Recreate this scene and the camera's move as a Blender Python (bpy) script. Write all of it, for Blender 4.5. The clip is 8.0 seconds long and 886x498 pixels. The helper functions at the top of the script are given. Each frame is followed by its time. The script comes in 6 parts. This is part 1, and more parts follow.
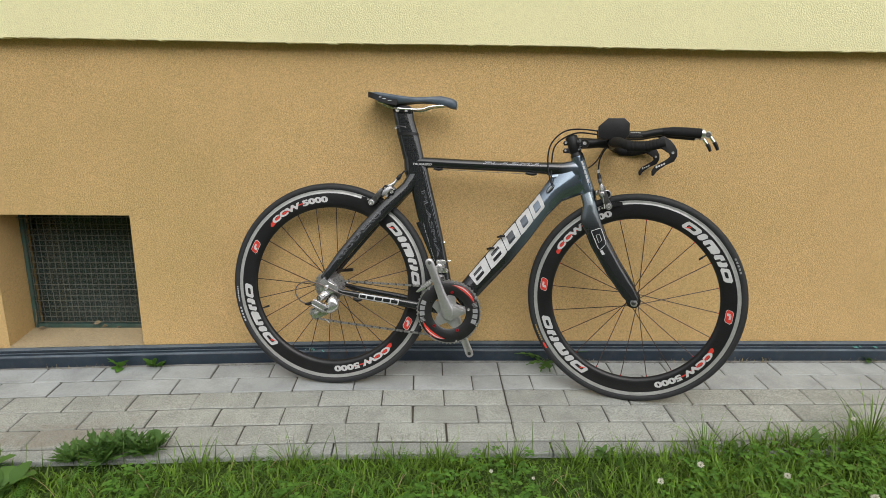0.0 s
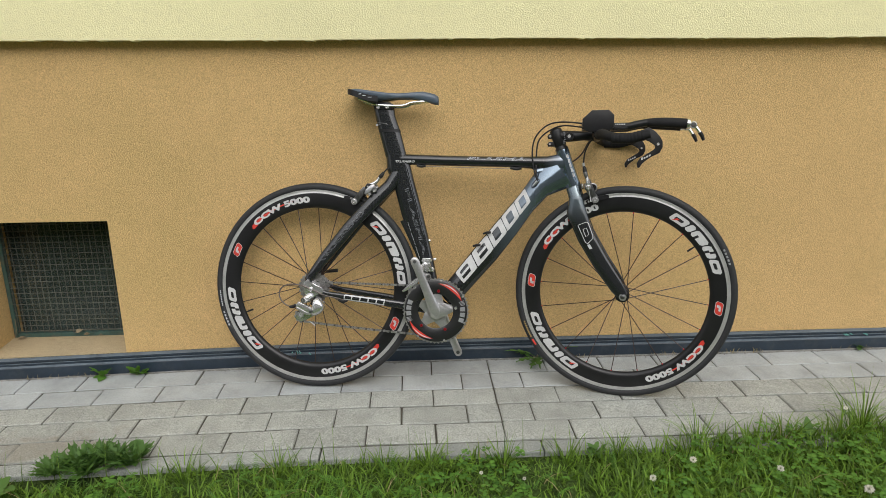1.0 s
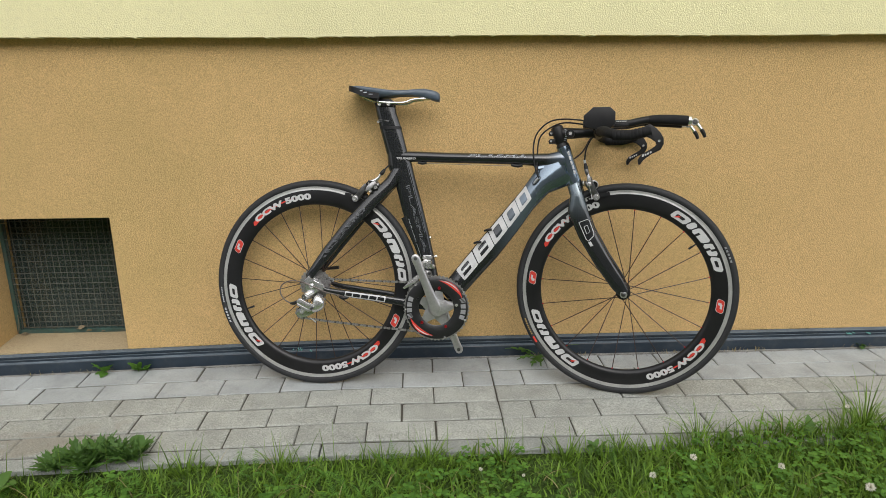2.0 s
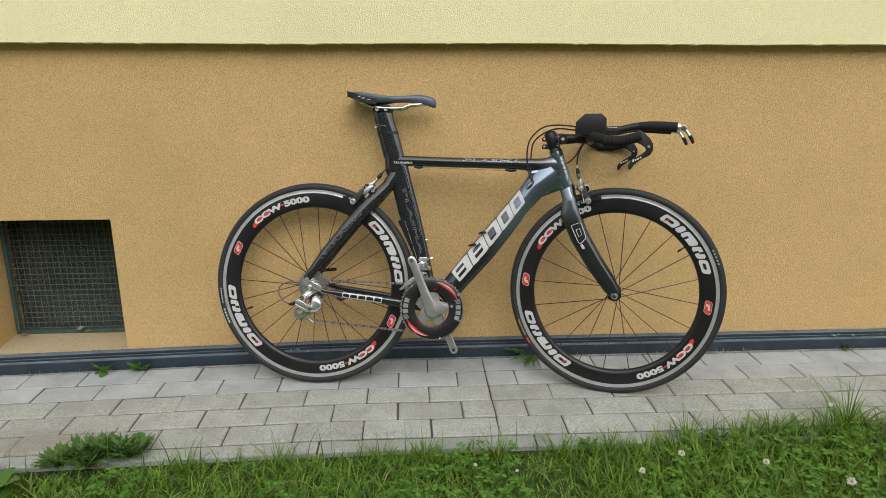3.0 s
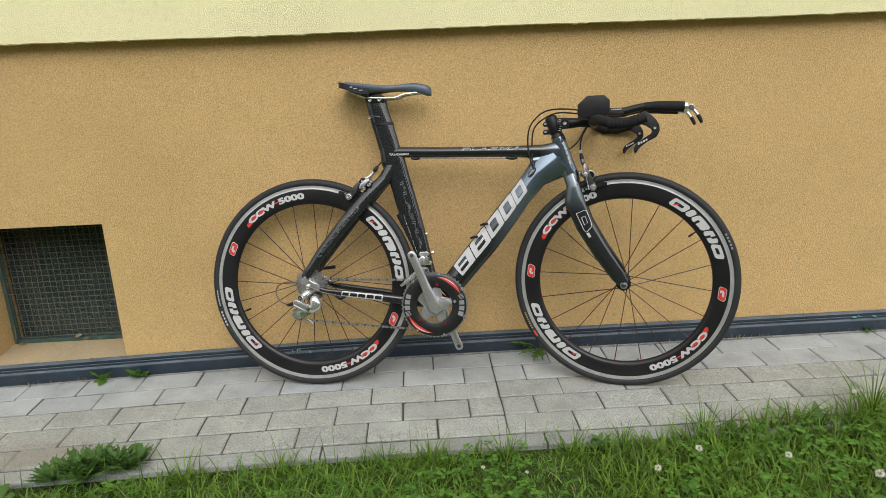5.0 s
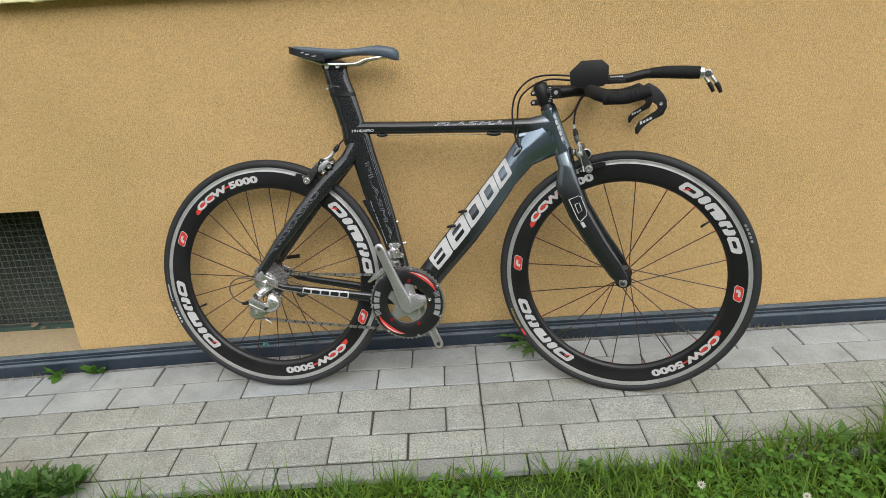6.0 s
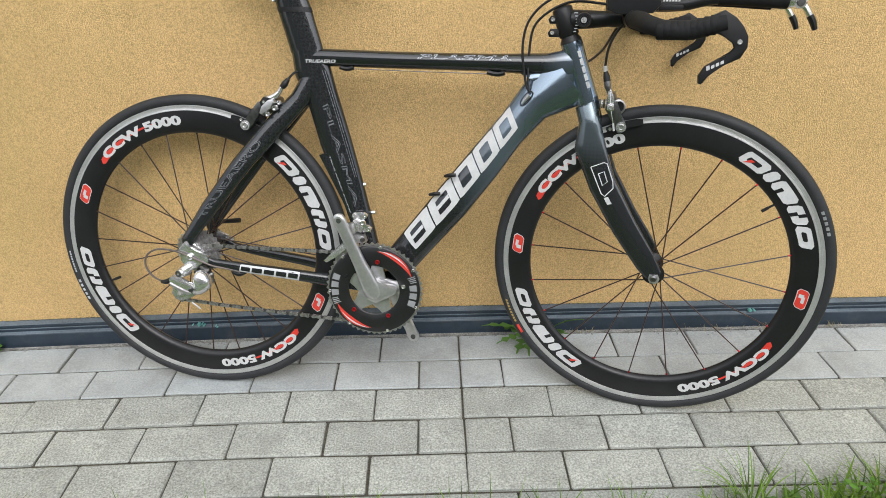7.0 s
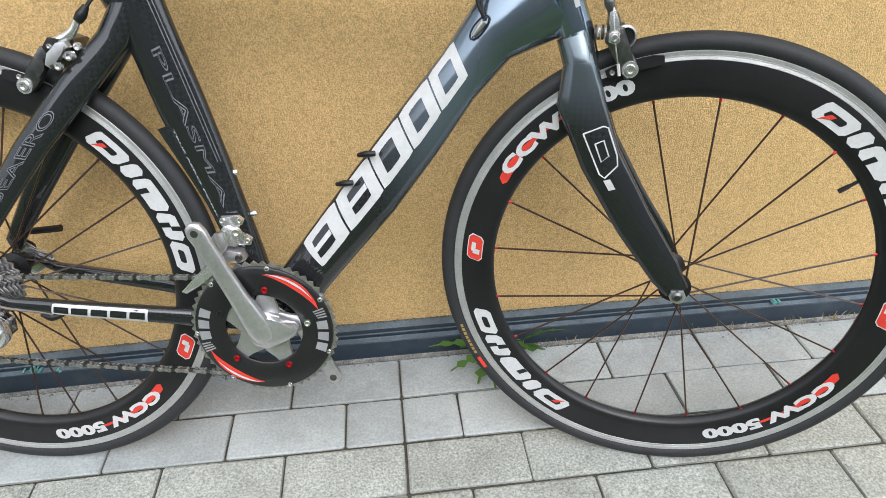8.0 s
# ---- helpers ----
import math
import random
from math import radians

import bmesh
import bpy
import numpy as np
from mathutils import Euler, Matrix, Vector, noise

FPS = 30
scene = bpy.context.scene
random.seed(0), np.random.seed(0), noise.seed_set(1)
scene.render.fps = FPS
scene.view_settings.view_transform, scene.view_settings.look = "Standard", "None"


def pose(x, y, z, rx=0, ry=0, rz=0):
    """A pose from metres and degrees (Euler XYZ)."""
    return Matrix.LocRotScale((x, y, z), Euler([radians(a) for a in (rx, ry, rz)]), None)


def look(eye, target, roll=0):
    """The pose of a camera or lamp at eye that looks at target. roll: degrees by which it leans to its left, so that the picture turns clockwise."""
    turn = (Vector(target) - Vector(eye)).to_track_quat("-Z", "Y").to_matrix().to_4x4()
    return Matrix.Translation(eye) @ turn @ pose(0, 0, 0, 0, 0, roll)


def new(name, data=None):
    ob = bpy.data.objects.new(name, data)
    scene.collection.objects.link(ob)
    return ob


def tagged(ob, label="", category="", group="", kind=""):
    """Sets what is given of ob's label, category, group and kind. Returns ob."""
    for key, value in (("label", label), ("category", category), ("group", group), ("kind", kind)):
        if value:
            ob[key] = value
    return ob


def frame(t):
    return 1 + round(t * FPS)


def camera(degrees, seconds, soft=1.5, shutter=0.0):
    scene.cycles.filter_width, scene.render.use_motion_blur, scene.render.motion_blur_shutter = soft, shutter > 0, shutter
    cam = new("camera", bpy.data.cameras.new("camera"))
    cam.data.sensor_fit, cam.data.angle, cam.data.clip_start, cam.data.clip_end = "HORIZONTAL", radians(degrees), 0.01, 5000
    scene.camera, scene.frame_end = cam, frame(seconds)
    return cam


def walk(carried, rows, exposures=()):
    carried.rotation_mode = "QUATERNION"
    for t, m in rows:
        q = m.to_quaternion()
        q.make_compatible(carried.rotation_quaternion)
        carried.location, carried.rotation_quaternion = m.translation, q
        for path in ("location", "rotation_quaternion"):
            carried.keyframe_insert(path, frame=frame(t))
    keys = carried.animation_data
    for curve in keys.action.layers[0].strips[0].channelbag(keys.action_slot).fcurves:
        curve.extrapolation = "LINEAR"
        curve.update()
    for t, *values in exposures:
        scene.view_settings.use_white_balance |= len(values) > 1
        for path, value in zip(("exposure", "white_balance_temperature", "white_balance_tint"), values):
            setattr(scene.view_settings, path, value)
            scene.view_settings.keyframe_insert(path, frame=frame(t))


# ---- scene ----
cam = camera(69.94, 8.0, soft=0.4)
PATH = [
    (0, pose(0.0482, 0.1647, 0.9750, 75.53, -0.80, -1.75)),
    (0.5, pose(0.0530, 0.1792, 0.9770, 75.31, -0.27, -2.28)),
    (1, pose(0.0707, 0.1982, 0.9761, 75.08, 0.45, -2.82)),
    (1.5, pose(0.0842, 0.2119, 0.9661, 74.92, 0.53, -2.24)),
    (3, pose(0.0698, 0.1482, 0.9679, 75.60, 0.07, -3.01)),
    (3.5, pose(0.0772, 0.1656, 0.9668, 75.42, 0.44, -2.32)),
    (4, pose(0.0783, 0.1725, 0.9674, 75.22, 0.89, -1.36)),
    (5.5, pose(0.1540, 0.3349, 0.9593, 74.49, 2.88, -3.06)),
    (5.8, pose(0.2525, 0.4481, 0.9904, 73.66, 3.92, -0.91)),
    (6, pose(0.2572, 0.5116, 1.0431, 68.48, 3.40, -0.82)),
    (6.25, pose(0.2631, 0.5816, 1.0348, 67.48, 4.56, -0.65)),
    (6.5, pose(0.2689, 0.6556, 1.0264, 65.73, 4.35, -0.47)),
    (6.8, pose(0.2426, 0.7986, 0.9803, 64.96, 0.64, -1.52)),
    (7, pose(0.2674, 0.9103, 0.9716, 62.71, 0.73, -1.20)),
    (7.2, pose(0.2427, 0.9964, 0.9654, 60.94, 0.09, -2.77)),
    (7.5, pose(0.2647, 1.1096, 0.9472, 59.03, 1.93, -5.61)),
    (7.7, pose(0.2781, 1.1899, 0.9078, 57.53, 1.23, -5.93)),
    (8, pose(0.3226, 1.3556, 0.8539, 57.31, 1.11, -6.43)),
]
walk(cam, PATH, [(0, 0.19, 6500, 10), (4, 0.19, 6500, 10), (5.5, 0.30, 6460, 10), (5.8, 0.31, 6440, 10), (6.2, 0.31, 6410, 10), (6.5, 0.39, 6360, 10), (7, 0.55, 6260, 10), (8, 0.77, 6100, 10)])

# ---- light: an overcast day ----
SUN_EL, SUN_AZ = 46, 174          # degrees; azimuth clockwise from +y (the wall's side)
world = bpy.data.worlds.new("overcast_sky")
scene.world = world
world.use_nodes = True
wn, wl = world.node_tree.nodes, world.node_tree.links
sky = wn.new("ShaderNodeTexSky")
sky.sky_type, sky.sun_disc = "NISHITA", False
sky.sun_elevation, sky.sun_rotation = radians(SUN_EL), radians(SUN_AZ)
sky.air_density, sky.dust_density, sky.ozone_density = 1.0, 3.0, 1.0
grey = wn.new("ShaderNodeHueSaturation")
grey.inputs["Saturation"].default_value = 0.30
wl.new(sky.outputs[0], grey.inputs["Color"])
wl.new(grey.outputs[0], wn["Background"].inputs["Color"])
wn["Background"].inputs["Strength"].default_value = 0.15
sun_data = bpy.data.lights.new("sun", "SUN")
sun_data.energy, sun_data.angle, sun_data.color = 1.55, radians(110), (1.0, 0.985, 0.96)
sun = new("sun", sun_data)
az, el = radians(SUN_AZ), radians(SUN_EL)
sun.matrix_world = look((0, 0, 0), (-math.sin(az) * math.cos(el), -math.cos(az) * math.cos(el), -math.sin(el)))
sun.location = (0, -5, 8)


# ---- materials ----
def mat(name, color, rough=0.6, metal=0.0, vary=0.12, scale=8.0, fine=0.06, fine_scale=180.0, bump=0.0, bump_scale=300.0,
        bump_dist=0.002, coat=0.0, spec=0.5, random_each=0.0, stain=None, stain_scale=3.0, stain_amt=0.0):
    """Colour varied at two scales, with fine relief; random_each varies it from piece to piece."""
    m = bpy.data.materials.new(name)
    m.use_nodes = True
    n, l = m.node_tree.nodes, m.node_tree.links
    b = n["Principled BSDF"]
    geo = n.new("ShaderNodeNewGeometry")

    def noise_at(s, detail=3.0, rough_=0.55):
        t = n.new("ShaderNodeTexNoise")
        t.inputs["Scale"].default_value, t.inputs["Detail"].default_value = s, detail
        t.inputs["Roughness"].default_value = rough_
        l.new(geo.outputs["Position"], t.inputs["Vector"])
        return t

    big, small = noise_at(scale), noise_at(fine_scale, 2.0)

    def remap(sock, lo, hi):
        r = n.new("ShaderNodeMapRange")
        r.inputs["From Min"].default_value, r.inputs["From Max"].default_value = 0.25, 0.75
        r.inputs["To Min"].default_value, r.inputs["To Max"].default_value = lo, hi
        l.new(sock, r.inputs["Value"])
        return r.outputs[0]

    def times(a, c):
        x = n.new("ShaderNodeMath")
        x.operation = "MULTIPLY"
        l.new(a, x.inputs[0])
        if isinstance(c, float):
            x.inputs[1].default_value = c
        else:
            l.new(c, x.inputs[1])
        return x.outputs[0]

    value = times(remap(big.outputs["Fac"], 1 - vary, 1 + vary), remap(small.outputs["Fac"], 1 - fine, 1 + fine))
    if random_each:
        info = n.new("ShaderNodeObjectInfo")
        r = n.new("ShaderNodeMapRange")
        r.inputs["To Min"].default_value, r.inputs["To Max"].default_value = 1 - random_each, 1 + random_each
        l.new(info.outputs["Random"], r.inputs["Value"])
        value = times(value, r.outputs[0])
    mul = n.new("ShaderNodeVectorMath")
    mul.operation = "SCALE"
    mul.inputs[0].default_value = color
    l.new(value, mul.inputs["Scale"])
    out = mul.outputs[0]
    if stain:
        st = noise_at(stain_scale, 5.0, 0.65)
        mx = n.new("ShaderNodeMix")
        mx.data_type = "RGBA"
        r = n.new("ShaderNodeMapRange")
        r.inputs["From Min"].default_value, r.inputs["From Max"].default_value = 0.5, 0.75
        r.inputs["To Max"].default_value = stain_amt
        l.new(st.outputs["Fac"], r.inputs["Value"])
        l.new(r.outputs[0], mx.inputs["Factor"])
        l.new(out, mx.inputs["A"])
        mx.inputs["B"].default_value = (*stain, 1)
        out = mx.outputs["Result"]
    l.new(out, b.inputs["Base Color"])
    b.inputs["Roughness"].default_value, b.inputs["Metallic"].default_value = rough, metal
    b.inputs["Coat Weight"].default_value, b.inputs["Coat Roughness"].default_value = coat, 0.08
    b.inputs["Specular IOR Level"].default_value = spec
    if bump:
        bt = noise_at(bump_scale, 2.0)
        bp = n.new("ShaderNodeBump")
        bp.inputs["Strength"].default_value, bp.inputs["Distance"].default_value = bump, bump_dist
        l.new(bt.outputs["Fac"], bp.inputs["Height"])
        l.new(bp.outputs[0], b.inputs["Normal"])
    return m


def stucco(name, color, dark, grain, amount, bump, dist, tint=None, speckle=0.07):
    """Scraped render: close-set grains with darker pits between them, and broad, faint weathering."""
    m = mat(name, color, 0.95, vary=0.06, scale=1.7, fine=speckle, fine_scale=grain * 0.28, bump=bump, bump_scale=grain, bump_dist=dist, spec=0.15,
            stain=tint, stain_scale=1.1, stain_amt=0.45)
    n, l = m.node_tree.nodes, m.node_tree.links
    b = n["Principled BSDF"]
    src = b.inputs["Base Color"].links[0].from_socket
    geo = [x for x in n if x.bl_idname == "ShaderNodeNewGeometry"][0]
    t = n.new("ShaderNodeTexNoise")
    t.inputs["Scale"].default_value, t.inputs["Detail"].default_value, t.inputs["Roughness"].default_value = grain, 1.5, 0.6
    l.new(geo.outputs["Position"], t.inputs["Vector"])
    r = n.new("ShaderNodeMapRange")
    r.inputs["From Min"].default_value, r.inputs["From Max"].default_value = 0.60, 0.36
    r.inputs["To Max"].default_value = amount
    l.new(t.outputs["Fac"], r.inputs["Value"])
    mx = n.new("ShaderNodeMix")
    mx.data_type = "RGBA"
    l.new(r.outputs[0], mx.inputs["Factor"])
    l.new(src, mx.inputs["A"])
    mx.inputs["B"].default_value = (*dark, 1)
    # scattered deeper pits
    pit, pr, pm = n.new("ShaderNodeTexNoise"), n.new("ShaderNodeMapRange"), n.new("ShaderNodeMix")
    pit.inputs["Scale"].default_value, pit.inputs["Detail"].default_value = grain * 0.34, 2.5
    l.new(geo.outputs["Position"], pit.inputs["Vector"])
    pr.inputs["From Min"].default_value, pr.inputs["From Max"].default_value, pr.inputs["To Max"].default_value = 0.55, 0.72, amount * 0.55
    l.new(pit.outputs["Fac"], pr.inputs["Value"])
    pm.data_type = "RGBA"
    l.new(pr.outputs[0], pm.inputs["Factor"])
    l.new(mx.outputs["Result"], pm.inputs["A"])
    pm.inputs["B"].default_value = (dark[0] * 0.6, dark[1] * 0.6, dark[2] * 0.6, 1)
    l.new(pm.outputs["Result"], b.inputs["Base Color"])
    return m


OCHRE = stucco("ochre_render", (0.785, 0.540, 0.250), (0.36, 0.23, 0.090), 430, 0.56, 0.8, 0.004, (0.50, 0.40, 0.15), speckle=0.10)
SILL = stucco("dusty_sill_render", (0.54, 0.43, 0.26), (0.26, 0.20, 0.12), 300, 0.5, 0.9, 0.004, (0.36, 0.31, 0.22))
CREAM = stucco("cream_render", (0.90, 0.84, 0.50), (0.74, 0.68, 0.37), 230, 0.24, 0.55, 0.004, speckle=0.03)
PAVER = mat("concrete_paver", (0.345, 0.356, 0.324), 0.92, vary=0.13, scale=13, fine=0.46, fine_scale=250, bump=1.0, bump_scale=230,
            bump_dist=0.003, random_each=0.09, spec=0.2, stain=(0.18, 0.18, 0.16), stain_scale=7.0, stain_amt=0.28)
SMOOTHPAVER = mat("smooth_concrete_paver", (0.365, 0.388, 0.385), 0.85, vary=0.14, scale=8, fine=0.18, fine_scale=240, bump=0.35, bump_scale=200,
                  bump_dist=0.002, random_each=0.09, spec=0.3, stain=(0.22, 0.225, 0.215), stain_scale=9.0, stain_amt=0.55)
SOILEDEDGE = mat("soiled_paver_edge", (0.235, 0.242, 0.220), 0.95, vary=0.25, scale=14, fine=0.25, fine_scale=260, bump=0.6, bump_scale=240, bump_dist=0.003, spec=0.15)


def muddy(m, x, y, across, deep, color):
    """Dried mud trodden over a few blocks round (x, y)."""
    n, l = m.node_tree.nodes, m.node_tree.links
    b = n["Principled BSDF"]
    src = b.inputs["Base Color"].links[0].from_socket
    geo, off, size, t = n.new("ShaderNodeNewGeometry"), n.new("ShaderNodeVectorMath"), n.new("ShaderNodeVectorMath"), n.new("ShaderNodeTexNoise")
    off.operation, off.inputs[1].default_value = "MULTIPLY_ADD", (1 / across, 1 / deep, 0)
    off.inputs[2].default_value = (-x / across, -y / deep, 0)
    l.new(geo.outputs["Position"], off.inputs[0])
    size.operation = "LENGTH"
    l.new(off.outputs[0], size.inputs[0])
    t.inputs["Scale"].default_value, t.inputs["Detail"].default_value = 13.0, 4.0
    l.new(geo.outputs["Position"], t.inputs["Vector"])
    k = n.new("ShaderNodeMath")
    k.operation, k.inputs[1].default_value = "MULTIPLY_ADD", -0.42
    l.new(size.outputs["Value"], k.inputs[0])
    l.new(t.outputs["Fac"], k.inputs[2])
    r = n.new("ShaderNodeMapRange")
    r.inputs["From Min"].default_value, r.inputs["From Max"].default_value, r.inputs["To Max"].default_value = 0.20, 0.38, 0.50
    l.new(k.outputs[0], r.inputs["Value"])
    mx = n.new("ShaderNodeMix")
    mx.data_type = "RGBA"
    l.new(r.outputs[0], mx.inputs["Factor"])
    l.new(src, mx.inputs["A"])
    mx.inputs["B"].default_value = (*color, 1)
    l.new(mx.outputs["Result"], b.inputs["Base Color"])


muddy(PAVER, -0.97, 1.855, 0.36, 0.12, (0.20, 0.168, 0.125))
EDGING = mat("concrete_edging", (0.300, 0.315, 0.295), 0.92, vary=0.16, scale=8, fine=0.40, fine_scale=240, bump=0.5, random_each=0.06, spec=0.2)
SAND = mat("joint_sand", (0.070, 0.065, 0.052), 0.98, vary=0.3, scale=20, fine=0.4, fine_scale=300, bump=0.8, bump_scale=250, bump_dist=0.003, spec=0.1)
GRIT = mat("grit", (0.25, 0.245, 0.225), 0.95, vary=0.4, scale=30, fine=0.45, fine_scale=260, bump=0.9, bump_scale=220, bump_dist=0.004, spec=0.2)
SOIL = mat("soil_and_thatch", (0.055, 0.090, 0.024), 0.98, vary=0.4, scale=9, fine=0.5, fine_scale=140, bump=0.9, bump_scale=90, bump_dist=0.012, spec=0.1)
STRIP = mat("slate_blue_plastic", (0.022, 0.035, 0.052), 0.36, vary=0.25, scale=9, fine=0.10, fine_scale=160, bump=0.15, bump_scale=40, spec=0.5,
            stain=(0.13, 0.14, 0.13), stain_scale=17, stain_amt=0.25)
# paler copy of the strip colour, putting sky light into its ledges
STRIPLIT = mat("lit_slate_blue_ledge", (0.105, 0.130, 0.150), 0.7, vary=0.3, scale=14, fine=0.2, fine_scale=200, spec=0.3)
TEAL = mat("teal_paint", (0.040, 0.085, 0.072), 0.6, vary=0.25, scale=30, fine=0.2, fine_scale=250, stain=(0.12, 0.09, 0.06), stain_scale=22, stain_amt=0.8)
WIRE = mat("galvanised_wire", (0.095, 0.093, 0.076), 0.6, 0.4, vary=0.25, scale=40)
PAINTSPOT = mat("teal_splash", (0.13, 0.36, 0.33), 0.5, vary=0.2, scale=60)
# near-black, so the colour itself carries the cellar's lack of light
ROOM = mat("cellar_shade", (0.05, 0.06, 0.055), 0.9, vary=0.3, scale=5)


def glass(name):
    m = bpy.data.materials.new(name)
    m.use_nodes = True
    b = m.node_tree.nodes["Principled BSDF"]
    b.inputs["Base Color"].default_value = (0.75, 0.85, 0.85, 1)
    b.inputs["Roughness"].default_value, b.inputs["Transmission Weight"].default_value, b.inputs["IOR"].default_value = 0.12, 1.0, 1.45
    # a film of greenish dust over the glass
    n, l = m.node_tree.nodes, m.node_tree.links
    dust, mixed, patch = n.new("ShaderNodeBsdfDiffuse"), n.new("ShaderNodeMixShader"), n.new("ShaderNodeTexNoise")
    geo, r = n.new("ShaderNodeNewGeometry"), n.new("ShaderNodeMapRange")
    patch.inputs["Scale"].default_value, patch.inputs["Detail"].default_value = 9.0, 5.0
    l.new(geo.outputs["Position"], patch.inputs["Vector"])
    r.inputs["From Min"].default_value, r.inputs["From Max"].default_value = 0.3, 0.7
    r.inputs["To Min"].default_value, r.inputs["To Max"].default_value = 0.15, 0.45
    l.new(patch.outputs["Fac"], r.inputs["Value"])
    l.new(r.outputs[0], mixed.inputs[0])
    dust.inputs["Color"].default_value = (0.085, 0.11, 0.095, 1)
    l.new(b.outputs[0], mixed.inputs[1])
    l.new(dust.outputs[0], mixed.inputs[2])
    l.new(mixed.outputs[0], n["Material Output"].inputs["Surface"])
    return m


PANE = glass("dusty_window_glass")


# ---- mesh helpers ----
def obj(name, bm, material, smooth=False, angle=None):
    me = bpy.data.meshes.new(name)
    bmesh.ops.recalc_face_normals(bm, faces=bm.faces)
    bm.to_mesh(me)
    bm.free()
    for p in me.polygons:
        p.use_smooth = smooth
    if smooth and angle:
        me.set_sharp_from_angle(angle=radians(angle))
    me.materials.append(material)
    return new(name, me)


def part(name, bm, material, parent, label="", smooth=True, angle=38, at=None):
    ob = obj(name, bm, material, smooth, angle)
    ob.parent = parent
    if at is not None:
        ob.matrix_local = at
    return tagged(ob, label) if label else ob


def box(bm, x0, x1, y0, y1, z0, z1):
    v = [bm.verts.new((x, y, z)) for x in (x0, x1) for y in (y0, y1) for z in (z0, z1)]
    for f in ((0, 1, 3, 2), (4, 6, 7, 5), (0, 4, 5, 1), (2, 3, 7, 6), (0, 2, 6, 4), (1, 5, 7, 3)):
        bm.faces.new([v[i] for i in f])
    return v


def boxes(*specs, bevel=0.0):
    bm = bmesh.new()
    for s in specs:
        box(bm, *s)
    if bevel:
        bmesh.ops.bevel(bm, geom=bm.edges[:], offset=bevel, segments=2, affect="EDGES", profile=0.6)
    return bm


def prism(outline, x0, x1, step=0.0):
    """A profile of (y, z) points drawn out along x."""
    bm = bmesh.new()
    n = max(1, int((x1 - x0) / step)) if step else 1
    rows_ = []
    for k in range(n + 1):
        x = x0 + (x1 - x0) * k / n
        rows_.append([bm.verts.new((x, y, z + (dip(x) if step else 0))) for y, z in outline])
    bm.faces.new(rows_[0])
    bm.faces.new(rows_[-1][::-1])
    for a, c in zip(rows_, rows_[1:]):
        for i in range(len(a)):
            j = (i + 1) % len(a)
            bm.faces.new((a[i], c[i], c[j], a[j]))
    return bm


# ---- the setting ----
FALL = 0.03                        # the paving falls away from the wall


def dip(x):
    """The paving sinks gently towards the cellar window."""
    return -0.022 * min(max(-x - 0.1, 0.0), 4.0) ** 1.2


def ground_z(y, x=0.0):
    return dip(x) + (-FALL * (2.3 - y) if y > 1.72 else -FALL * 0.58 - 0.015 - 0.01 * min(1.72 - y, 1.0))


WALL_Y, CREAM_Y, EAVE_Z = 2.331, 2.287, 1.1005
WIN = (-1.432, -0.957, 0.044, 0.528)
WY = 2.483                         # the window's plane, deep in its niche
# lower wall with a real opening
wall = obj("wall_plinth", boxes(
    (-7, WIN[0], WALL_Y, 2.75, -0.3, EAVE_Z + 0.02), (WIN[1], 7, WALL_Y, 2.75, -0.3, EAVE_Z + 0.02),
    (WIN[0], WIN[1], WALL_Y, 2.75, WIN[3], EAVE_Z + 0.02)), OCHRE)
tagged(wall, "ochre yellow scraped render on the house plinth", "wall", kind="structure")
# sloping sill of the niche
sill = obj("wall_sill", prism([(WALL_Y, -0.3), (WALL_Y, WIN[2]), (WY, WIN[2] + 0.012), (2.75, WIN[2] + 0.012), (2.75, -0.3)], WIN[0], WIN[1]), SILL)
tagged(sill, "dusty grey-brown rendered sloping sill of the cellar window niche", "sill", kind="structure")

# upper wall, standing proud, with a slightly wavy, dripped lower edge
bm = bmesh.new()
rng = random.Random(4)
xs = [-7 + 14 * i / 1400 for i in range(1401)]
low = []
for x in xs:
    z = EAVE_Z + 0.003 * noise.noise((x * 1.3, 0, 0)) + 0.0010 * noise.noise((x * 9, 3, 0)) + 0.0008 * noise.noise((x * 45, 7, 0))
    if rng.random() < 0.10:
        z -= rng.uniform(0.001, 0.0035)
    low.append(z)
rows = []
for y, dz in ((WALL_Y + 0.05, 0.004), (CREAM_Y + 0.002, 0.0), (CREAM_Y, 0.0018), (CREAM_Y, 0.05)):
    rows.append([bm.verts.new((x, y, z + dz)) for x, z in zip(xs, low)])
rows.append([bm.verts.new((x, CREAM_Y, 3.4)) for x in xs])
rows.append([bm.verts.new((x, WALL_Y + 0.05, 3.4)) for x in xs])
for a, c in zip(rows, rows[1:]):
    for i in range(len(xs) - 1):
        bm.faces.new((a[i], a[i + 1], c[i + 1], c[i]))
upper = obj("wall_upper", bm, CREAM)
tagged(upper, "pale lemon yellow coarse rendered upper wall, overhanging the plinth", "wall", kind="structure")
back = obj("wall_core", boxes((-7, 7, 2.41, 2.75, EAVE_Z + 0.03, 3.39)), CREAM)
tagged(back, "pale yellow house wall core behind the render", "wall", kind="structure")

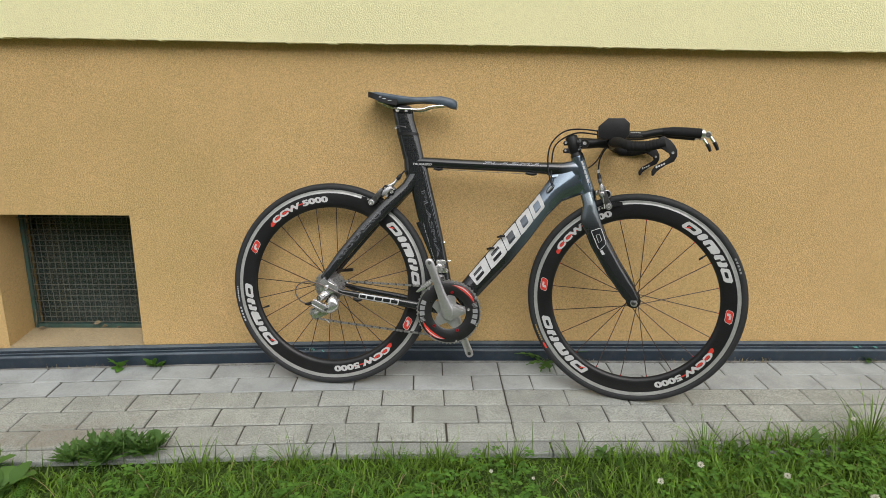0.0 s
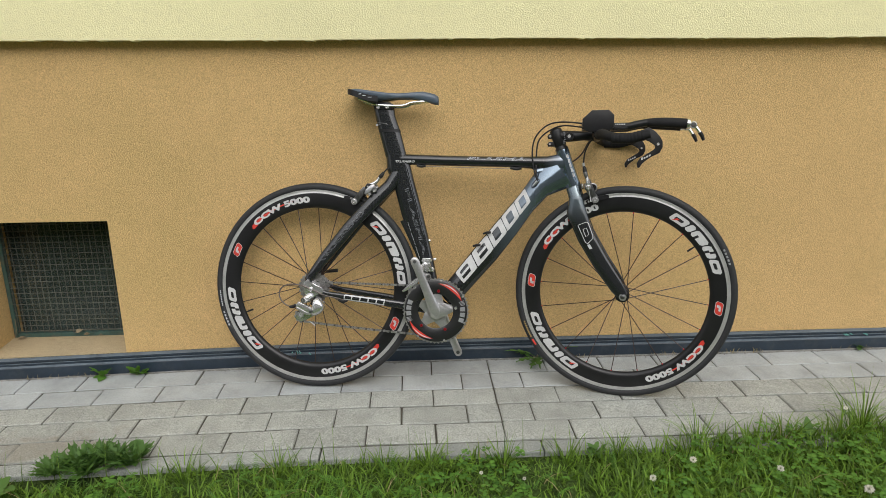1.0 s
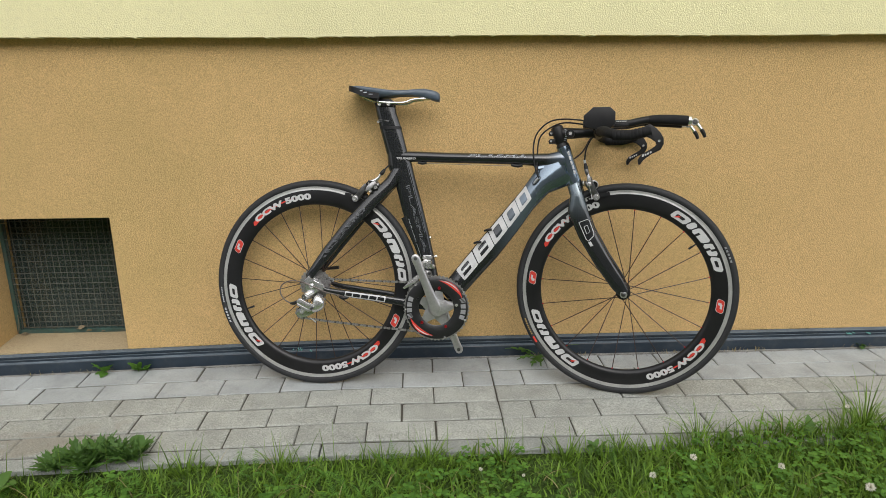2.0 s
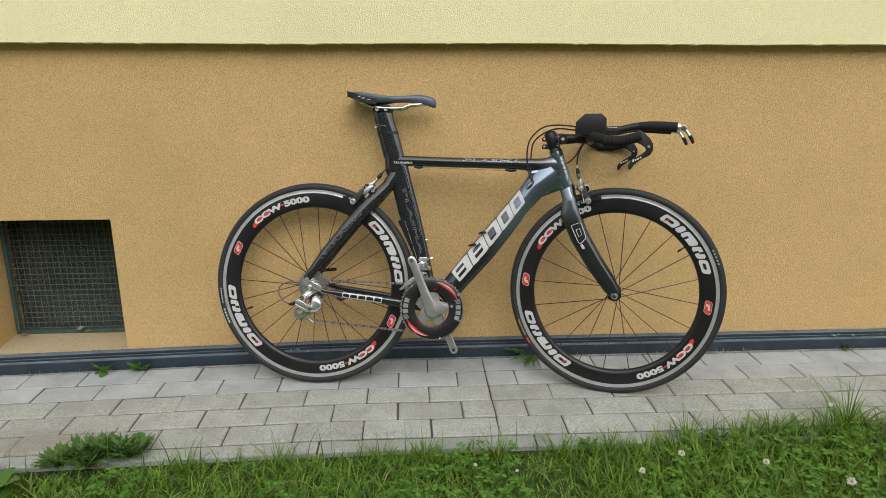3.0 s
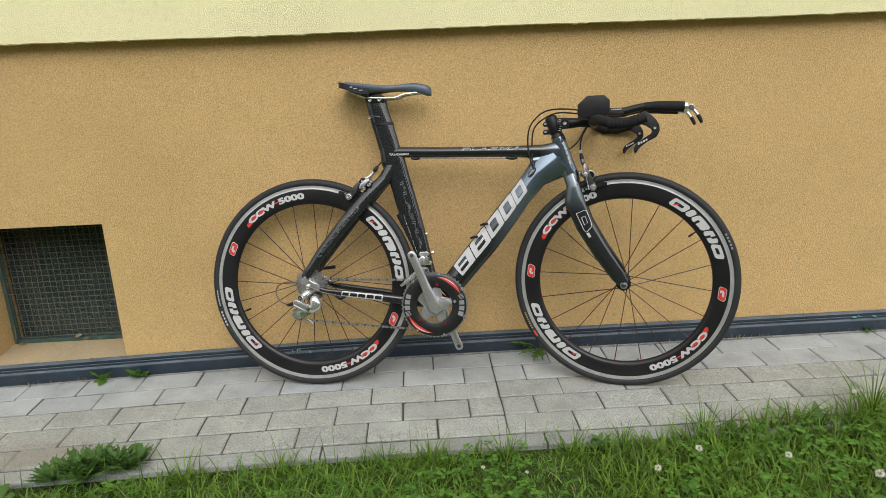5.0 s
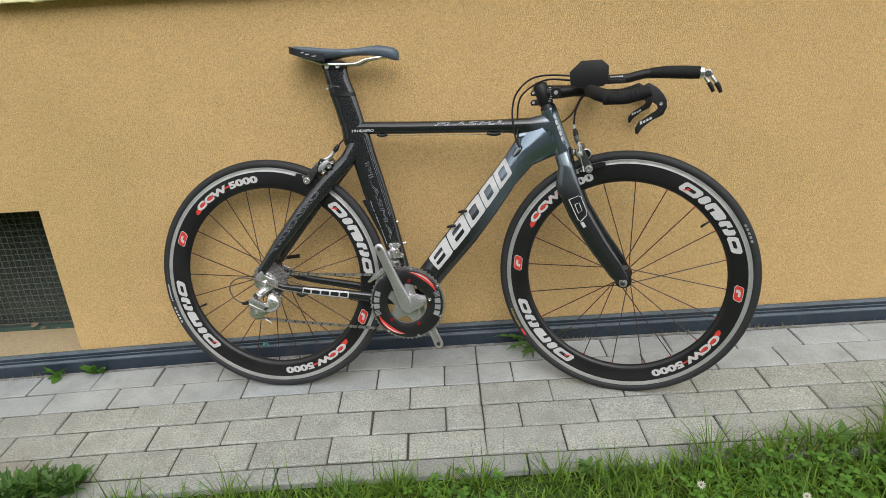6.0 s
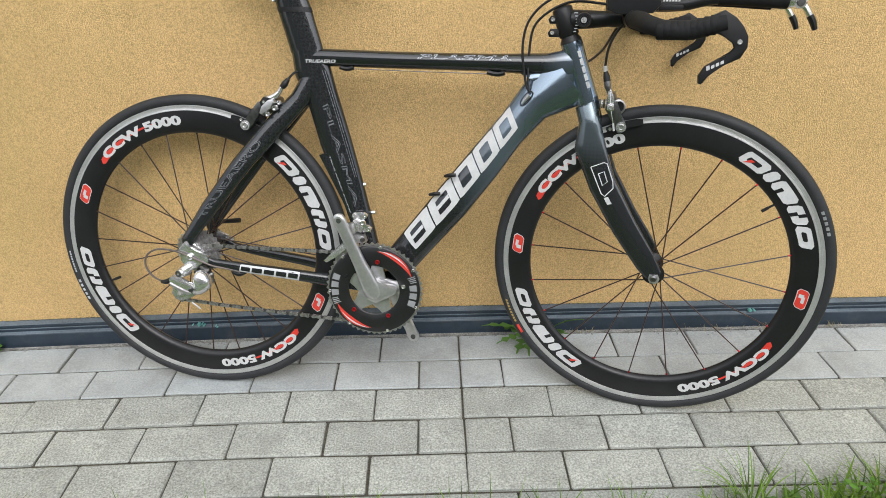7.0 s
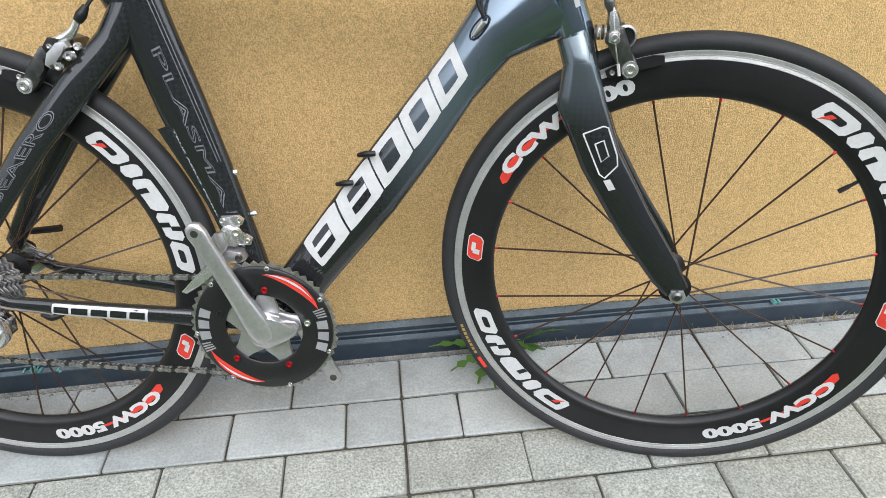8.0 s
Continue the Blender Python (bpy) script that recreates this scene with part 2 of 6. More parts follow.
# plastic capping strip at the foot of the wall
FACE = WALL_Y - 0.0275             # the strip's lowest, foremost face
prof = [(WALL_Y - 0.001, 0.0690), (WALL_Y - 0.005, 0.0688), (FACE + 0.0095, 0.0640), (FACE + 0.0090, 0.0590), (FACE + 0.0125, 0.0570), (FACE + 0.0125, 0.0530), (FACE + 0.0100, 0.0515),
        (FACE + 0.0105, 0.0440), (FACE + 0.0012, 0.0405), (FACE, 0.0385), (FACE, -0.010), (FACE, -0.08), (WALL_Y - 0.001, -0.08)]
for i, (a, c) in enumerate(((-7, -2.62), (-2.617, 2.38), (2.383, 7))):
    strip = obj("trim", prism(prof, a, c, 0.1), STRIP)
    strip.data.materials.append(STRIPLIT)
    # upward faces take the paler copy as a painted highlight
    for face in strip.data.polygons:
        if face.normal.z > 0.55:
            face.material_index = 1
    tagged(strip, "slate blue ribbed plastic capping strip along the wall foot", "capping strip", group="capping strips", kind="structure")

# ground sheet: lawn soil out to the horizon, dipping under the paving
bm = bmesh.new()
gx = [-400, -60, -12] + [-4 + 0.25 * i for i in range(33)] + [12, 60, 400]
gy = [-400, -60, -12, -4, -2, -1, -0.4, 0.0, 0.3, 0.6, 0.8, 1.0, 1.15, 1.3, 1.4, 1.5, 1.6, 1.68, 1.725, 1.73, 2.4]
grid = [[bm.verts.new((x, y, (ground_z(y, x) + 0.008 * noise.noise((x * 2, y * 2, 0)) if y < 1.7 else dip(x) + (-0.03 if y < 1.728 else -0.12)))) for x in gx] for y in gy]
for j in range(len(gy) - 1):
    for i in range(len(gx) - 1):
        bm.faces.new((grid[j][i], grid[j][i + 1], grid[j + 1][i + 1], grid[j + 1][i]))
ground = tagged(obj("ground", bm, SOIL, True), "dark soil and thatch under a mown lawn", "ground", kind="structure")
# bedding under the pavers, seen in the joints
bed = obj("pavement", prism([(1.7875, ground_z(1.7875) - 0.0048), (2.3035, ground_z(2.3035) - 0.0048), (2.3035, -0.11), (1.7875, -0.11)], -7, 7, 0.1), SAND)
tagged(bed, "grey concrete block pavement laid in sand", "pavement", kind="structure")

# ---- cellar window in the niche ----
window = tagged(obj("window_1", boxes((WIN[0] + 0.002, WIN[0] + 0.016, WY, WY + 0.022, WIN[2] + 0.012, WIN[3] - 0.002),
                                     (WIN[1] - 0.016, WIN[1] - 0.002, WY, WY + 0.022, WIN[2] + 0.012, WIN[3] - 0.002),
                                     (WIN[0] + 0.016, WIN[1] - 0.016, WY, WY + 0.022, WIN[2] + 0.012, WIN[2] + 0.027),
                                     (WIN[0] + 0.016, WIN[1] - 0.016, WY, WY + 0.022, WIN[3] - 0.018, WIN[3] - 0.002), bevel=0.002), TEAL),
                "teal painted steel cellar window frame with wire mesh", "window", kind="structure")


def rod(bm, a, c, r, seg=6):
    a, c = Vector(a), Vector(c)
    d = (c - a).normalized()
    u = d.orthogonal().normalized()
    w = d.cross(u)
    rings = [[bm.verts.new(p + r * (math.cos(6.2832 * k / seg) * u + math.sin(6.2832 * k / seg) * w)) for k in range(seg)] for p in (a, c)]
    for k in range(seg):
        bm.faces.new((rings[0][k], rings[0][(k + 1) % seg], rings[1][(k + 1) % seg], rings[1][k]))
    bm.faces.new(rings[0][::-1])
    bm.faces.new(rings[1])


def wavy(horizontal):
    """One crimped wire of the mesh, from end to end."""
    bm = bmesh.new()
    length = (WIN[1] - WIN[0] - 0.030) if horizontal else (WIN[3] - WIN[2] - 0.05)
    n = 44
    ring = []
    for i in range(n + 1):
        u = length * i / n
        off = 0.0014 * (1 if i % 2 else -1) * (1 if horizontal else -1)
        c = Vector((u, off, 0)) if horizontal else Vector((0, off, u))
        e = Vector((0, 0, 1)) if horizontal else Vector((1, 0, 0))
        ring.append([bm.verts.new(c + 0.0013 * (math.cos(2.0944 * k) * e + math.sin(2.0944 * k) * Vector((0, 1, 0)))) for k in range(3)])
    for a, c in zip(ring, ring[1:]):
        for k in range(3):
            bm.faces.new((a[k], a[(k + 1) % 3], c[(k + 1) % 3], c[k]))
    return bm


hw = part("mesh_wire", wavy(True), WIRE, window, "rusty galvanised mesh wire")
vw = part("mesh_wire", wavy(False), WIRE, window, "rusty galvanised mesh wire")
rng = random.Random(8)
for base, count, horizontal in ((hw, 21, True), (vw, 21, False)):
    for k in range(count):
        o = base if k == 0 else base.copy()
        if k:
            scene.collection.objects.link(o)
        tilt = rng.uniform(-0.35, 0.35)
        if horizontal:
            o.matrix_local = pose(WIN[0] + 0.015, WY + 0.006, WIN[2] + 0.034 + 0.0214 * k + rng.uniform(-0.0012, 0.0012), 0, tilt, 0)
        else:
            o.matrix_local = pose(WIN[0] + 0.020 + 0.0218 * k + rng.uniform(-0.0012, 0.0012), WY + 0.006, WIN[2] + 0.026, 0, tilt, 0)
pane = part("pane", boxes((WIN[0] + 0.006, WIN[1] - 0.006, WY + 0.05, WY + 0.054, WIN[2] + 0.02, WIN[3] - 0.01)), PANE, window, "dusty dark window pane", smooth=False)
pane.visible_shadow = False
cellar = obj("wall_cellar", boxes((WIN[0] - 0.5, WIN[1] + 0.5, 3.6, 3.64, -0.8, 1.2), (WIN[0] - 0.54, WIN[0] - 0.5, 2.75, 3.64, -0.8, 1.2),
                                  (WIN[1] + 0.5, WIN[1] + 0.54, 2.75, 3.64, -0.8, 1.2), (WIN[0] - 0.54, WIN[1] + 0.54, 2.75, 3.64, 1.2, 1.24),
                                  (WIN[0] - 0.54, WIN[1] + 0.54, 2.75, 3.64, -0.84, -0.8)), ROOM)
tagged(cellar, "cellar room behind the window, its lack of light put into near-black walls", "cellar", kind="structure")

# near-black lining added behind the pane in place of the opening's shade
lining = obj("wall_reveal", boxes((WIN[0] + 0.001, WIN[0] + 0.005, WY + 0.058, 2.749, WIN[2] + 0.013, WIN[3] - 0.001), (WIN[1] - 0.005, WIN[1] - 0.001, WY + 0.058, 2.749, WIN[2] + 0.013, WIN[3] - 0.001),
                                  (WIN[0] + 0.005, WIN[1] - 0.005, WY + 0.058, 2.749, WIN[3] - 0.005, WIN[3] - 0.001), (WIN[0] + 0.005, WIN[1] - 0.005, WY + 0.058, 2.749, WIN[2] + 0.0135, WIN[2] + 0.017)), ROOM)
tagged(lining, "added near-black lining standing in for shade in the cellar window opening", "reveal", kind="structure")
# spots of teal paint on the capping strip
rng = random.Random(17)
for x, z, n, spread in ((-0.355, 0.0480, 5, 0.016), (-0.307, 0.040, 2, 0.004), (1.10, 0.0480, 3, 0.008), (1.70, 0.055, 8, 0.060)):
    for k in range(n):
        fx, fz, s = x + rng.uniform(-spread, spread), z + rng.uniform(-0.003, 0.003), rng.uniform(0.0015, 0.0045)
        bm = bmesh.new()
        edge = [(fx + s * rng.uniform(0.6, 1.2) * math.cos(0.785 * i), fz + dip(fx) + 0.55 * s * rng.uniform(0.6, 1.2) * math.sin(0.785 * i)) for i in range(8)]
        front, rear = [bm.verts.new((a, FACE - 0.001, c)) for a, c in edge], [bm.verts.new((a, FACE + 0.011, c)) for a, c in edge]
        bm.faces.new(front)
        for i in range(8):
            bm.faces.new((front[i], rear[i], rear[(i + 1) % 8], front[(i + 1) % 8]))
        tagged(obj("trim_paint_spot", bm, PAINTSPOT), "small splash of teal paint on the capping strip", "paint spot", group="paint spots", kind="structure")

# plain wall added unseen across the lawn, behind the camera, to darken low reflections
across = obj("wall_opposite", boxes((-16, 16, -11.4, -11.0, -0.3, 6.5)), stucco("grey_render", (0.34, 0.33, 0.30), (0.2, 0.19, 0.17), 60, 0.3, 0.4, 0.005))
tagged(across, "added plain grey wall out of view across the lawn, darkening low reflections", "wall", kind="structure")
# dusty gap between paving and wall
gap = obj("pavement_gap", prism([(2.2945, -0.0012), (FACE + 0.0003, 0.0012), (FACE + 0.0003, -0.03), (2.2945, -0.03)], -7, 7, 0.1), GRIT)
tagged(gap, "dusty grey grit-filled gap beside the wall", "gap", kind="structure")
# ---- the bicycle ----
def painted(name, dark, light, axis, x0, x1, rough, weave):
    """Lacquered carbon: near-black towards the rear, fading into a blue-grey metallic paint towards the head tube."""
    m = bpy.data.materials.new(name)
    m.use_nodes = True
    n, l = m.node_tree.nodes, m.node_tree.links
    b = n["Principled BSDF"]
    tc = n.new("ShaderNodeTexCoord")
    sep = n.new("ShaderNodeSeparateXYZ")
    l.new(tc.outputs["Object"], sep.inputs[0])
    r = n.new("ShaderNodeMapRange")
    r.interpolation_type = "SMOOTHSTEP"
    r.inputs["From Min"].default_value, r.inputs["From Max"].default_value = x0, x1
    l.new(sep.outputs[axis], r.inputs["Value"])
    # carbon cloth: two crossed fine waves
    wave = n.new("ShaderNodeTexChecker")
    wave.inputs["Scale"].default_value = 190.0
    wave.inputs["Color1"].default_value = (*[c * (1 - weave) for c in dark], 1)
    wave.inputs["Color2"].default_value = (*[c * (1 + weave) for c in dark], 1)
    rot = n.new("ShaderNodeMapping")
    rot.inputs["Rotation"].default_value = (0, radians(45), 0)
    l.new(tc.outputs["Object"], rot.inputs["Vector"])
    l.new(rot.outputs[0], wave.inputs["Vector"])
    flake = n.new("ShaderNodeTexNoise")
    flake.inputs["Scale"].default_value, flake.inputs["Detail"].default_value = 9.0, 4.0
    l.new(tc.outputs["Object"], flake.inputs["Vector"])
    v = n.new("ShaderNodeMapRange")
    v.inputs["To Min"].default_value, v.inputs["To Max"].default_value = 0.8, 1.2
    l.new(flake.outputs["Fac"], v.inputs["Value"])
    sc = n.new("ShaderNodeVectorMath")
    sc.operation = "SCALE"
    sc.inputs[0].default_value = light
    l.new(v.outputs[0], sc.inputs["Scale"])
    mx = n.new("ShaderNodeMix")
    mx.data_type = "RGBA"
    l.new(r.outputs[0], mx.inputs["Factor"])
    l.new(wave.outputs["Color"], mx.inputs["A"])
    l.new(sc.outputs[0], mx.inputs["B"])
    l.new(mx.outputs["Result"], b.inputs["Base Color"])
    l.new(times_(n, l, r.outputs[0], 0.85), b.inputs["Metallic"])
    b.inputs["Roughness"].default_value = rough
    b.inputs["Coat Weight"].default_value, b.inputs["Coat Roughness"].default_value = 1.0, 0.05
    b.inputs["Specular IOR Level"].default_value = 0.25
    return m


def times_(n, l, sock, k):
    x = n.new("ShaderNodeMath")
    x.operation = "MULTIPLY"
    l.new(sock, x.inputs[0])
    x.inputs[1].default_value = k
    return x.outputs[0]


FRAME = painted("lacquered_carbon_frame", (0.017, 0.0185, 0.020), (0.20, 0.258, 0.318), "X", 0.555, 0.76, 0.16, 0.15)
TOPTUBE = painted("lacquered_carbon_top_tube", (0.015, 0.0165, 0.018), (0.16, 0.20, 0.25), "X", 0.72, 0.82, 0.16, 0.15)
FORK = painted("lacquered_carbon_fork", (0.017, 0.0185, 0.020), (0.125, 0.158, 0.176), "Z", 0.54, 0.68, 0.18, 0.13)
CARBON = mat("satin_carbon", (0.012, 0.012, 0.013), 0.38, vary=0.2, scale=30, fine=0.15, coat=0.3)
RIM = mat("black_rim", (0.015, 0.015, 0.016), 0.30, vary=0.25, scale=14, fine=0.1, coat=0.05, spec=0.35)
RUBBER = mat("tyre_rubber", (0.024, 0.025, 0.027), 0.62, spec=0.4, vary=0.15, scale=25, fine=0.2, fine_scale=500, bump=0.25, bump_scale=700, bump_dist=0.0008)
TRACK = mat("worn_alloy_brake_track", (0.50, 0.50, 0.49), 0.45, 0.6, vary=0.12, scale=30, fine=0.1, fine_scale=400)
STEEL = mat("polished_steel", (0.79, 0.79, 0.785), 0.20, 0.85, vary=0.08, scale=40)
ALLOY = mat("silver_alloy", (0.74, 0.735, 0.735), 0.26, 0.80, vary=0.10, scale=25, fine=0.08, fine_scale=500)
CRANK = mat("satin_grey_alloy", (0.56, 0.555, 0.56), 0.28, 0.74, vary=0.12, scale=20, fine=0.08)
DARKSTEEL = mat("dark_oily_steel", (0.17, 0.17, 0.17), 0.34, 0.95, vary=0.3, scale=60, fine=0.2)
CHAINSTEEL = mat("chain_plate_steel", (0.42, 0.41, 0.405), 0.34, 0.82, vary=0.3, scale=90, fine=0.2)
BLACK = mat("black_plastic", (0.013, 0.013, 0.014), 0.42, vary=0.2, scale=40, spec=0.32)
TAPE = mat("black_bar_tape", (0.013, 0.013, 0.014), 0.75, vary=0.2, scale=60, spec=0.25, bump=0.4, bump_scale=420, bump_dist=0.001)
HOUSING = mat("brown_grey_cable_sheath", (0.13, 0.105, 0.090), 0.38, vary=0.15, scale=40)
SPOKE = mat("black_spoke", (0.040, 0.020, 0.013), 0.4, 0.0, vary=0.1)
SADDLE = mat("blue_grey_saddle_cover", (0.085, 0.112, 0.145), 0.36, vary=0.15, scale=30, bump=0.2, bump_scale=900, bump_dist=0.0006)
WHITE = mat("white_print", (0.56, 0.56, 0.56), 0.45, vary=0.05, scale=30)
RED = mat("red_print", (0.62, 0.045, 0.03), 0.45, vary=0.1, scale=30)
REDMETAL = mat("red_anodised", (0.55, 0.03, 0.04), 0.3, 0.8)
MUSTARD = mat("mustard_print", (0.32, 0.22, 0.07), 0.5, vary=0.15, scale=60)
FAINTPRINT = mat("faint_grey_print", (0.15, 0.158, 0.17), 0.5, vary=0.2, scale=30)
GREYPRINT = mat("grey_print", (0.26, 0.265, 0.27), 0.5, vary=0.1, scale=30)
PALEPRINT = mat("pale_grey_print", (0.45, 0.47, 0.50), 0.5, vary=0.1, scale=30)

LEANED = pose(-0.2590, 2.1405, -0.0047, 0, 0, -7.44) @ pose(0, 0, 0, -9.52, 0.12, 0)
bicycle = new("bicycle")
bicycle.matrix_world = LEANED
tagged(bicycle, "black and blue-grey carbon time trial bicycle leaning on the wall", "bicycle")
# the fork, front wheel and bars are turned a little towards the lawn
HEAD = Vector((0.824, 0, 0.672))
AXIS = Vector((-math.cos(radians(72.5)), 0, math.sin(radians(72.5))))
STEER = Matrix.Translation(HEAD) @ Matrix.Rotation(radians(-10.69), 4, AXIS) @ Matrix.Translation(-HEAD)
BARS = Matrix.Translation(HEAD) @ Matrix.Rotation(radians(-7.0), 4, AXIS) @ Matrix.Translation(-HEAD)
HUB_R, HUB_F = Vector((0, 0, 0.336)), Vector((0.983, 0, 0.3345))


def ring_of(bm, c, u, v, seg=20, power=2.0, start=0.0):
    out = []
    for k in range(seg):
        a = 2 * math.pi * k / seg + start
        x, y = math.cos(a), math.sin(a)
        x, y = math.copysign(abs(x) ** (2 / power), x), math.copysign(abs(y) ** (2 / power), y)
        out.append(bm.verts.new(c + u * x + v * y))
    return out


def skin(bm, rings, caps=True, closed=False):
    pairs = list(zip(rings, rings[1:])) + ([(rings[-1], rings[0])] if closed else [])
    for a, c in pairs:
        for k in range(len(a)):
            bm.faces.new((a[k], a[(k + 1) % len(a)], c[(k + 1) % len(a)], c[k]))
    if caps and not closed:
        bm.faces.new(rings[0][::-1])
        bm.faces.new(rings[-1])


def smooth_line(pts, per=6):
    """A Catmull-Rom line through pts."""
    p = [Vector(q) for q in pts]
    p = [2 * p[0] - p[1]] + p + [2 * p[-1] - p[-2]]
    out = []
    for i in range(1, len(p) - 2):
        for k in range(per):
            t = k / per
            a, b_, c, d = p[i - 1], p[i], p[i + 1], p[i + 2]
            out.append(0.5 * (2 * b_ + (c - a) * t + (2 * a - 5 * b_ + 4 * c - d) * t * t + (3 * b_ - a - 3 * c + d) * t ** 3))
    return out + [p[-2]]


def tube(pts, r, seg=10, per=6, bm=None, flat=1.0):
    """A round tube along a smooth line; r is one radius or one for each point."""
    bm = bm or bmesh.new()
    line = smooth_line(pts, per) if per > 1 else [Vector(q) for q in pts]
    rr = [r] * len(line)
    if not isinstance(r, (int, float)):
        rr = [r[min(int(i / max(per, 1)), len(r) - 1)] + (r[min(int(i / per) + 1, len(r) - 1)] - r[min(int(i / per), len(r) - 1)]) * ((i % per) / per)
              if per > 1 else r[i] for i in range(len(line))]
    u = None
    rings = []
    for i, c in enumerate(line):
        d = (line[min(i + 1, len(line) - 1)] - line[max(i - 1, 0)]).normalized()
        u = d.orthogonal() if u is None else u - d * u.dot(d)
        u.normalize()
        rings.append(ring_of(bm, c, u * rr[i], d.cross(u) * rr[i] * flat, seg))
    skin(bm, rings)
    return bm


def revolve(profile, seg=96, centre=(0, 0, 0), closed=False):
    """A profile of (radius, y) turned round the y axis."""
    bm = bmesh.new()
    c = Vector(centre)
    rings = []
    for k in range(seg):
        a = 2 * math.pi * k / seg
        rings.append([bm.verts.new(c + Vector((r * math.cos(a), y, r * math.sin(a)))) for r, y in profile])
    n = len(profile)
    for i in range(seg):
        a, b_ = rings[i], rings[(i + 1) % seg]
        for k in range(n if closed else n - 1):
            bm.faces.new((a[k], a[(k + 1) % n], b_[(k + 1) % n], b_[k]))
    return bm


def plate(outline, y0, y1, bevel=0.0, bm=None):
    """A flat part: an outline of (x, z) points between y0 and y1, edges rounded."""
    bm2 = bmesh.new()
    a = [bm2.verts.new((x, y0, z)) for x, z in outline]
    c = [bm2.verts.new((x, y1, z)) for x, z in outline]
    bm2.faces.new(a)
    bm2.faces.new(c[::-1])
    for i in range(len(a)):
        j = (i + 1) % len(a)
        bm2.faces.new((a[i], c[i], c[j], a[j]))
    if bevel:
        bmesh.ops.bevel(bm2, geom=[e for e in bm2.edges if abs(e.verts[0].co.y - e.verts[1].co.y) < 1e-6], offset=bevel, segments=2, affect="EDGES", profile=0.6)
    if bm is None:
        return bm2
    me = bpy.data.meshes.new("t")
    bm2.to_mesh(me)
    bm2.free()
    bm.from_mesh(me)
    bpy.data.meshes.remove(me)
    return bm


def turned(bm, m):
    bmesh.ops.transform(bm, matrix=m, verts=bm.verts)
    return bm


def ball_bolt(c, r, h=0.004, side=-1):
    """A socket-head bolt whose axis lies across the bicycle."""
    x, y, z = c
    return revolve([(0.0, side * h * 0.5), (r * 0.5, side * h * 0.5), (r * 0.55, side * h), (r * 0.85, side * h), (r, side * h * 0.7), (r, 0), (0, 0)], 14, (x, y, z))


class Blade:
    """A profiled tube: two edges in the plane of the frame and half a thickness at each station."""

    def __init__(self, front, rear, half, power=2.4, shift=None, bias=0.0):
        self.b = bias
        self.f, self.r, self.h, self.p = [Vector((x, 0, z)) for x, z in front], [Vector((x, 0, z)) for x, z in rear], half, power
        self.s = shift or [0.0] * len(half)

    def station(self, a):
        t = max(0.0, min(0.99999, a)) * (len(self.h) - 1)
        i, k = int(t), t - int(t)
        mixv = lambda q: q[i] + (q[i + 1] - q[i]) * k
        return mixv(self.f), mixv(self.r), mixv(self.h), mixv(self.s)

    def mesh(self, seg=28, sub=4):
        bm = bmesh.new()
        rings = []
        n = (len(self.h) - 1) * sub
        for i in range(n + 1):
            f, r, h, s = self.station(i / n)
            ring = ring_of(bm, (f + r) / 2 + Vector((0, s, 0)), (f - r) / 2, Vector((0, h, 0)), seg, self.p)
            for k, v in enumerate(ring):
                x = math.cos(2 * math.pi * k / seg)
                x = math.copysign(abs(x) ** (2 / self.p), x)
                v.co.y = s + (v.co.y - s) * (1 - self.b * x)
            rings.append(ring)
        skin(bm, rings)
        return bm

    def at(self, a, s, lift=0.0008, side=-1):
        f, r, h, sh = self.station(a)
        s = max(-0.98, min(0.98, s))
        y = h * (1 - abs(s) ** self.p) ** (1 / self.p) * (1 - self.b * s)
        return (f + r) / 2 + (f - r) / 2 * s + Vector((0, side * (y + lift) + sh, 0))


def flat_shape(outlines, place, thick=0.0):
    """Filled outlines in (u, v), cut finely enough to follow a curved surface through place(u, v)."""
    bm = bmesh.new()
    for o in outlines:
        bm.faces.new([bm.verts.new((u, v, 0)) for u, v in o])
    bmesh.ops.triangulate(bm, faces=bm.faces[:])
    for _ in range(2):
        bmesh.ops.subdivide_edges(bm, edges=bm.edges[:], cuts=1, use_grid_fill=True)
    for v in bm.verts:
        v.co = place(v.co.x, v.co.y)
    return bm


def printed(name, outlines, place, material, parent, label=""):
    """A row of printed bars, each a part of its own."""
    for o in outlines:
        part(name, flat_shape([o], place), material, parent, label)


def letters(text, height, width, place, outline=0.0, shear=0.2, weight=0.025):
    """Printed words: the built-in font fitted into width x height and laid on a surface."""
    cu = bpy.data.curves.new("print", "FONT")
    cu.body, cu.size, cu.shear, cu.resolution_u = text, 1.0, shear, 3
    if outline:
        cu.fill_mode, cu.bevel_depth, cu.bevel_resolution = "NONE", 0.02, 0
    else:
        cu.offset = weight
    ob = bpy.data.objects.new("print", cu)
    scene.collection.objects.link(ob)
    bpy.context.view_layer.update()
    me = bpy.data.meshes.new_from_object(ob.evaluated_get(bpy.context.evaluated_depsgraph_get()))
    bpy.data.objects.remove(ob)
    bpy.data.curves.remove(cu)
    xs_, ys_ = [v.co.x for v in me.vertices], [v.co.y for v in me.vertices]
    x0, x1, y0, y1 = min(xs_), max(xs_), min(ys_), max(ys_)
    bm = bmesh.new()
    bm.from_mesh(me)
    bpy.data.meshes.remove(me)
    for v in bm.verts:
        p = place((v.co.x - x0) / (x1 - x0) * width, (v.co.y - y0) / (y1 - y0) * height)
        v.co = p
    return bm


